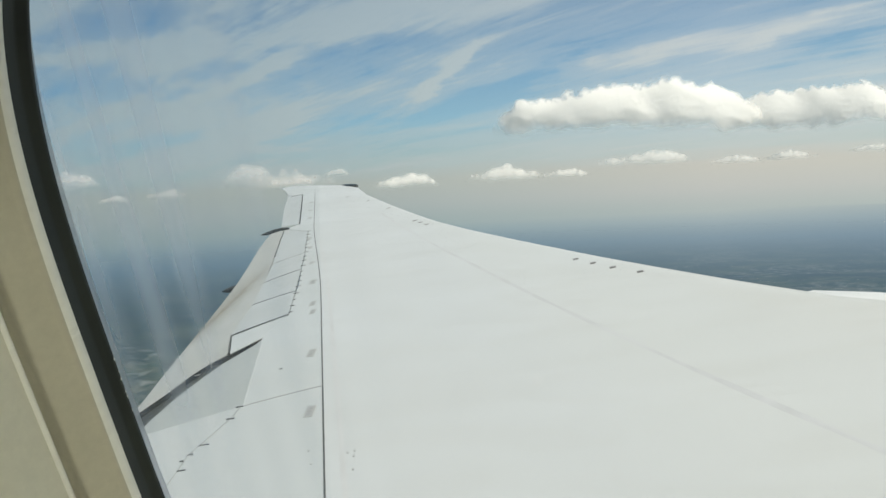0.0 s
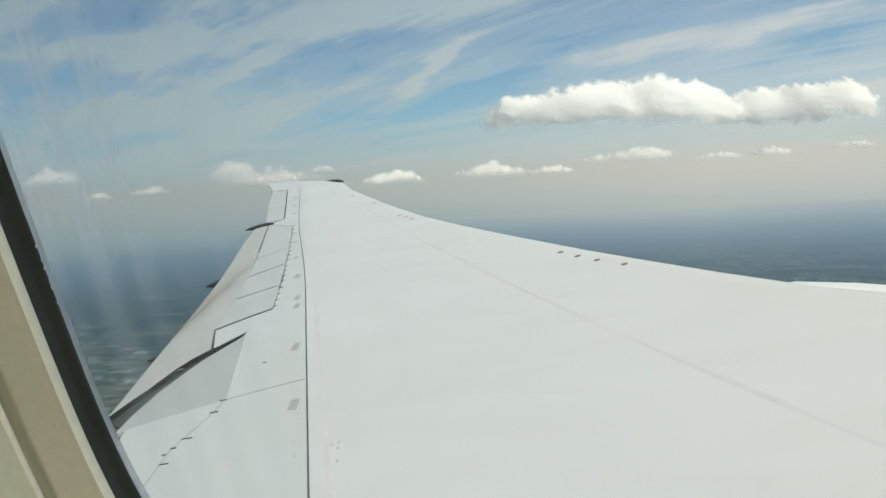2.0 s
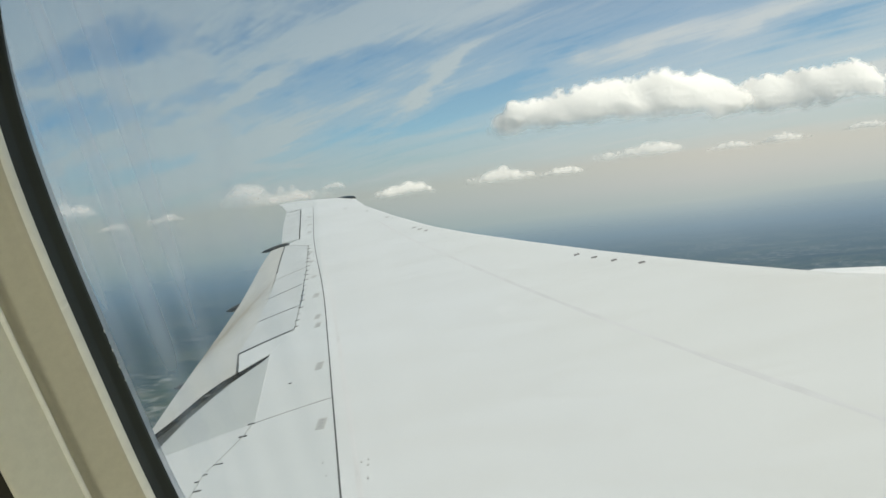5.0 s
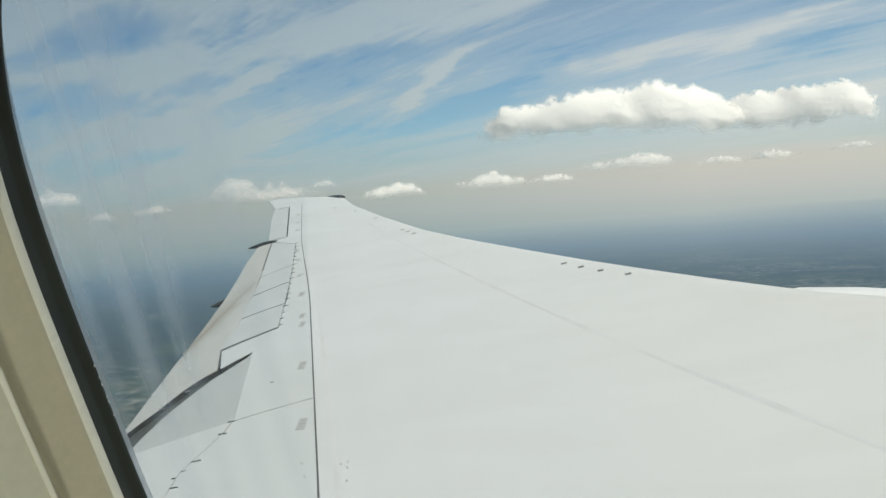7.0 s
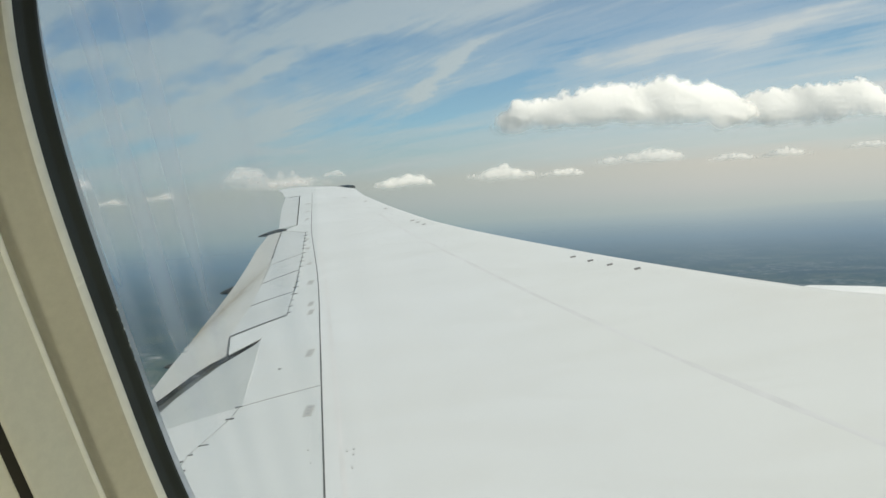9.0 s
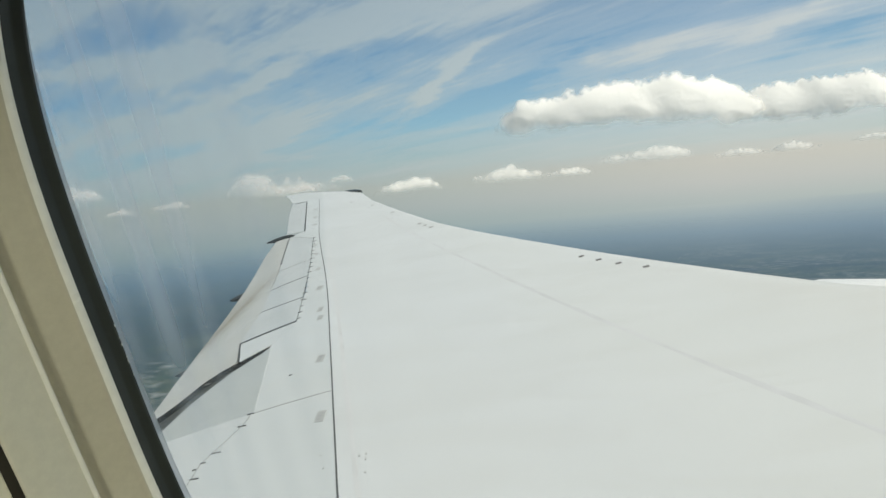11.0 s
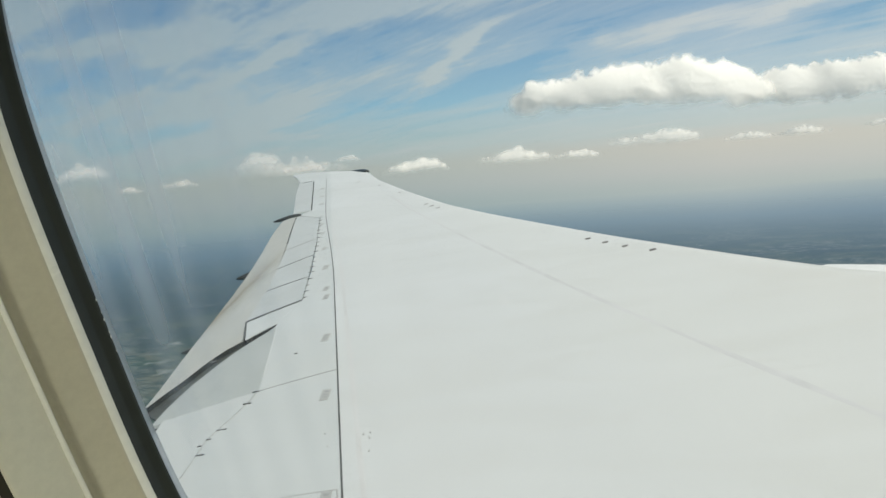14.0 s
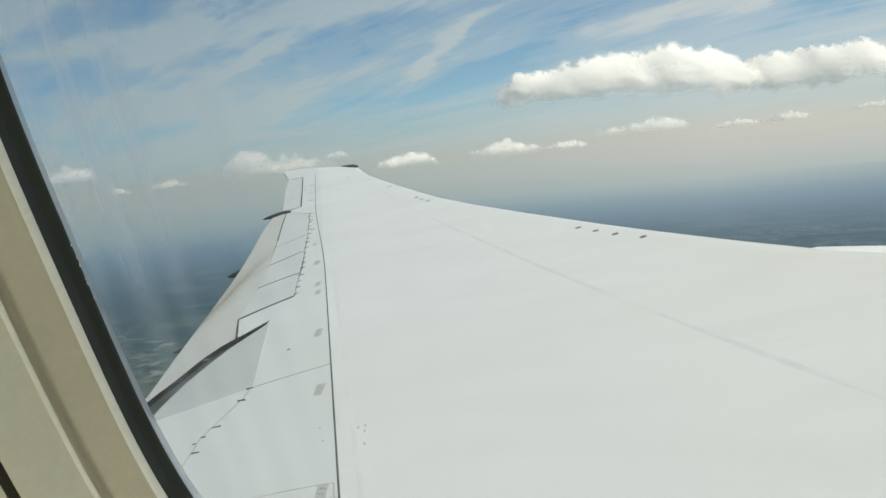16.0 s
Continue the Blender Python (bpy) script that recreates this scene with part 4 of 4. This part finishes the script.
def heap(name, balls, mats, seed, step, ragged=0.22, fade=0.12):
    """A heap of billows melted into one body; its rim thins out, which the attribute 'thin' records."""
    b = np.array(balls)
    u0, u1 = (b[:, 0] - b[:, 2]).min() - 0.05, (b[:, 0] + b[:, 2]).max() + 0.05
    v0, v1 = -0.05, (b[:, 1] + b[:, 2]).max() + 0.04
    nu, nv = int((u1 - u0) / step) + 2, int((v1 - v0) / step) + 2
    U, V = np.meshgrid(np.linspace(u0, u1, nu), np.linspace(v0, v1, nv))
    wu = U + 0.012 * fbm(U * 9, V * 9, seed, 3, 0.45)
    wv = V + 0.012 * fbm(U * 9, V * 9, seed + 50, 3, 0.45)
    wv = np.where(wv < 0.07, 0.07 - (0.07 - wv) * 0.35, wv)
    acc = np.zeros_like(U)
    deep = np.zeros_like(U)
    for x, z, r, y in b:
        g = 1 - ((wu - x) ** 2 + (wv - z) ** 2) / r ** 2
        w = np.exp(np.clip(3.5 * g, -40, 12))
        acc += w
        deep += w * (r * np.sqrt(np.clip(g, 0, 1)) + y)
    field = np.log(acc + 1e-12) / 3.5
    body = deep / (acc + 1e-12)
    for k in range(22):
        pad = np.pad(body, 2, mode="edge")
        body = sum(pad[2 + i:2 + i + nv, 2 + j:2 + j + nu] for i in (-2, 0, 2) for j in (-2, 0, 2)) / 9
    lumps = fbm(U * 11, V * 13, seed + 90, 3, 0.40, True)
    grow = np.clip(field, 0, 1) ** 0.5
    rag = fbm(U * 22, V * 22, seed + 140, 5, 0.6) * np.clip(V / 0.12, 0.12, 1)
    base = np.clip((V + 0.1 * fade + 0.12 * fade * fbm(U * 9, V * 5, seed + 70, 4)) / fade, 0, 1)
    thin = np.clip((field + ragged * rag - 0.42) / 0.9, 0, 1) * base * base * (3 - 2 * base)
    under = np.clip(V / (1.1 * fade), 0, 1)
    body = body * (0.80 + 0.20 * under * (2 - under))
    front = -(body + 0.0021 * lumps * grow) * np.clip(field * 3, 0, 1) ** 0.5
    back = np.clip(body, 0, None) * 0.6 * np.clip(field * 3, 0, 1) ** 0.5 + 0.002
    verts, faces, attr = [], [], []
    for side, Y in ((0, front), (1, back)):
        o = len(verts)
        verts += list(zip(U.ravel().tolist(), Y.ravel().tolist(), V.ravel().tolist()))
        attr += thin.ravel().tolist() if side == 0 else (thin * 0.40).ravel().tolist()
        keep = (thin[:-1, :-1] + thin[1:, :-1] + thin[:-1, 1:] + thin[1:, 1:]) > 0.004
        for k, i in zip(*np.nonzero(keep)):
            a = o + int(k) * nu + int(i)
            f = (a, a + 1, a + nu + 1, a + nu)
            faces.append(f if side == 0 else f[::-1])
    me = mesh_of(name, verts, faces, mats)
    at = me.attributes.new("thin", "FLOAT", "POINT")
    at.data.foreach_set("value", attr)
    bm = bmesh.new()
    bm.from_mesh(me)
    bmesh.ops.delete(bm, geom=[v for v in bm.verts if not v.link_faces], context="VERTS")
    bm.to_mesh(me)
    bm.free()
    return me


def cloud(az, el, dist, width, humps, seed, label, mat, group, count=40, step=0.004, lean=0.0, ragged=0.22, fade=0.12):
    """A cumulus cloud: az and el of its base's middle as seen from the window, in degrees; humps are heights along its width."""
    random.seed(seed)
    a = radians(az)
    at = Vector((math.sin(a), math.cos(a), math.tan(radians(el)))) * dist
    xs = np.linspace(-0.5, 0.5, len(humps))
    balls = []
    for i in range(count):
        u = -0.5 + (i + random.random()) / count
        top = float(np.interp(u, xs, humps))
        r = top * random.uniform(0.36, 0.62)
        balls.append((u, max(0.25 * r, top - r * random.uniform(0.92, 1.25)), r, random.uniform(-0.03, 0.03)))
        r2 = top * random.uniform(0.5, 0.8)
        balls.append((u + random.uniform(-0.02, 0.02), random.uniform(0.15, 0.4) * top, r2, random.uniform(0.0, 0.06)))
        r3 = top * random.uniform(0.14, 0.26)
        balls.append((u + random.uniform(-0.02, 0.02), top * random.uniform(0.55, 0.95) - r3 * 0.4, r3, random.uniform(0.02, 0.09)))
    ob = new("cloud", heap("cloud", balls, mat, seed, step, ragged, fade))
    ob.matrix_basis = Matrix.Translation(at) @ Matrix.Rotation(-a, 4, "Z") @ Matrix.Rotation(radians(lean), 4, "Y") @ Matrix.Scale(width, 4)
    return tagged(ob, label, "cloud", group)


cloud(-6.7, 2.5, 1700, 525, [0.05, 0.15, 0.17, 0.185, 0.20, 0.215, 0.225, 0.23, 0.225, 0.21, 0.185, 0.12], 11, "large bright cumulus cloud with a soft grey base", M_CLOUD, "cumulus clouds", 34, 0.0034, 3.4, fade=0.15)
cloud(6.0, 2.0, 1760, 292, [0.22, 0.29, 0.31, 0.30, 0.31, 0.32, 0.34, 0.31, 0.10], 17, "bright cumulus cloud with a ragged white top", M_CLOUD, "cumulus clouds", 24, 0.0055, 2.5, fade=0.24)
cloud(15.6, 2.3, 1800, 240, [0.04, 0.14, 0.22, 0.24, 0.20, 0.06], 23, "bright cumulus cloud with a ragged white top", M_CLOUD, "cumulus clouds", 20, 0.007)
# bearing, height of the base, width (all in degrees), outline
FAR_ROW = [(-45.3, 1.0, 4.0, [0.05, 0.16, 0.22, 0.33, 0.24, 0.28, 0.16, 0.05]), (-42.6, 0.1, 2.6, [0.06, 0.14, 0.20, 0.12, 0.05]), (-39.4, 0.2, 3.6, [0.04, 0.10, 0.14, 0.17, 0.10, 0.05]),
           (-31.5, 0.35, 11.0, [0.02, 0.05, 0.08, 0.11, 0.09, 0.12, 0.10, 0.08, 0.05, 0.02]), (-33.6, 0.8, 3.8, [0.05, 0.18, 0.26, 0.38, 0.30, 0.33, 0.16, 0.06]), (-31.3, 0.35, 4.6, [0.05, 0.12, 0.20, 0.15, 0.22, 0.08]), (-27.4, 1.1, 2.0, [0.10, 0.24, 0.30, 0.12]),
           (-22.6, -0.1, 5.2, [0.06, 0.12, 0.17, 0.22, 0.20, 0.08]), (-15.0, 0.0, 6.6, [0.04, 0.09, 0.12, 0.17, 0.18, 0.13, 0.10, 0.05]), (-10.6, 0.1, 4.2, [0.05, 0.11, 0.15, 0.14, 0.06]),
           (-5.0, 0.65, 7.4, [0.04, 0.08, 0.10, 0.12, 0.13, 0.13, 0.10, 0.04]), (1.0, 0.45, 4.0, [0.04, 0.10, 0.15, 0.13, 0.06]), (4.6, 0.45, 4.4, [0.04, 0.09, 0.13, 0.15, 0.09, 0.04]), (9.5, 0.7, 2.6, [0.08, 0.16, 0.20, 0.08])]
for i, (az, el, wide, humps) in enumerate(FAR_ROW):
    cloud(az, el - 0.30, 4300, 8600 * math.tan(radians(wide / 2)), [1.3 * h for h in humps], 31 + i, "small pale cumulus cloud rising from the haze", M_FAR if az > -25 else M_HAZY, "clouds along the haze", 16, 0.007, 0.0, 0.08, 0.85 * max(humps))
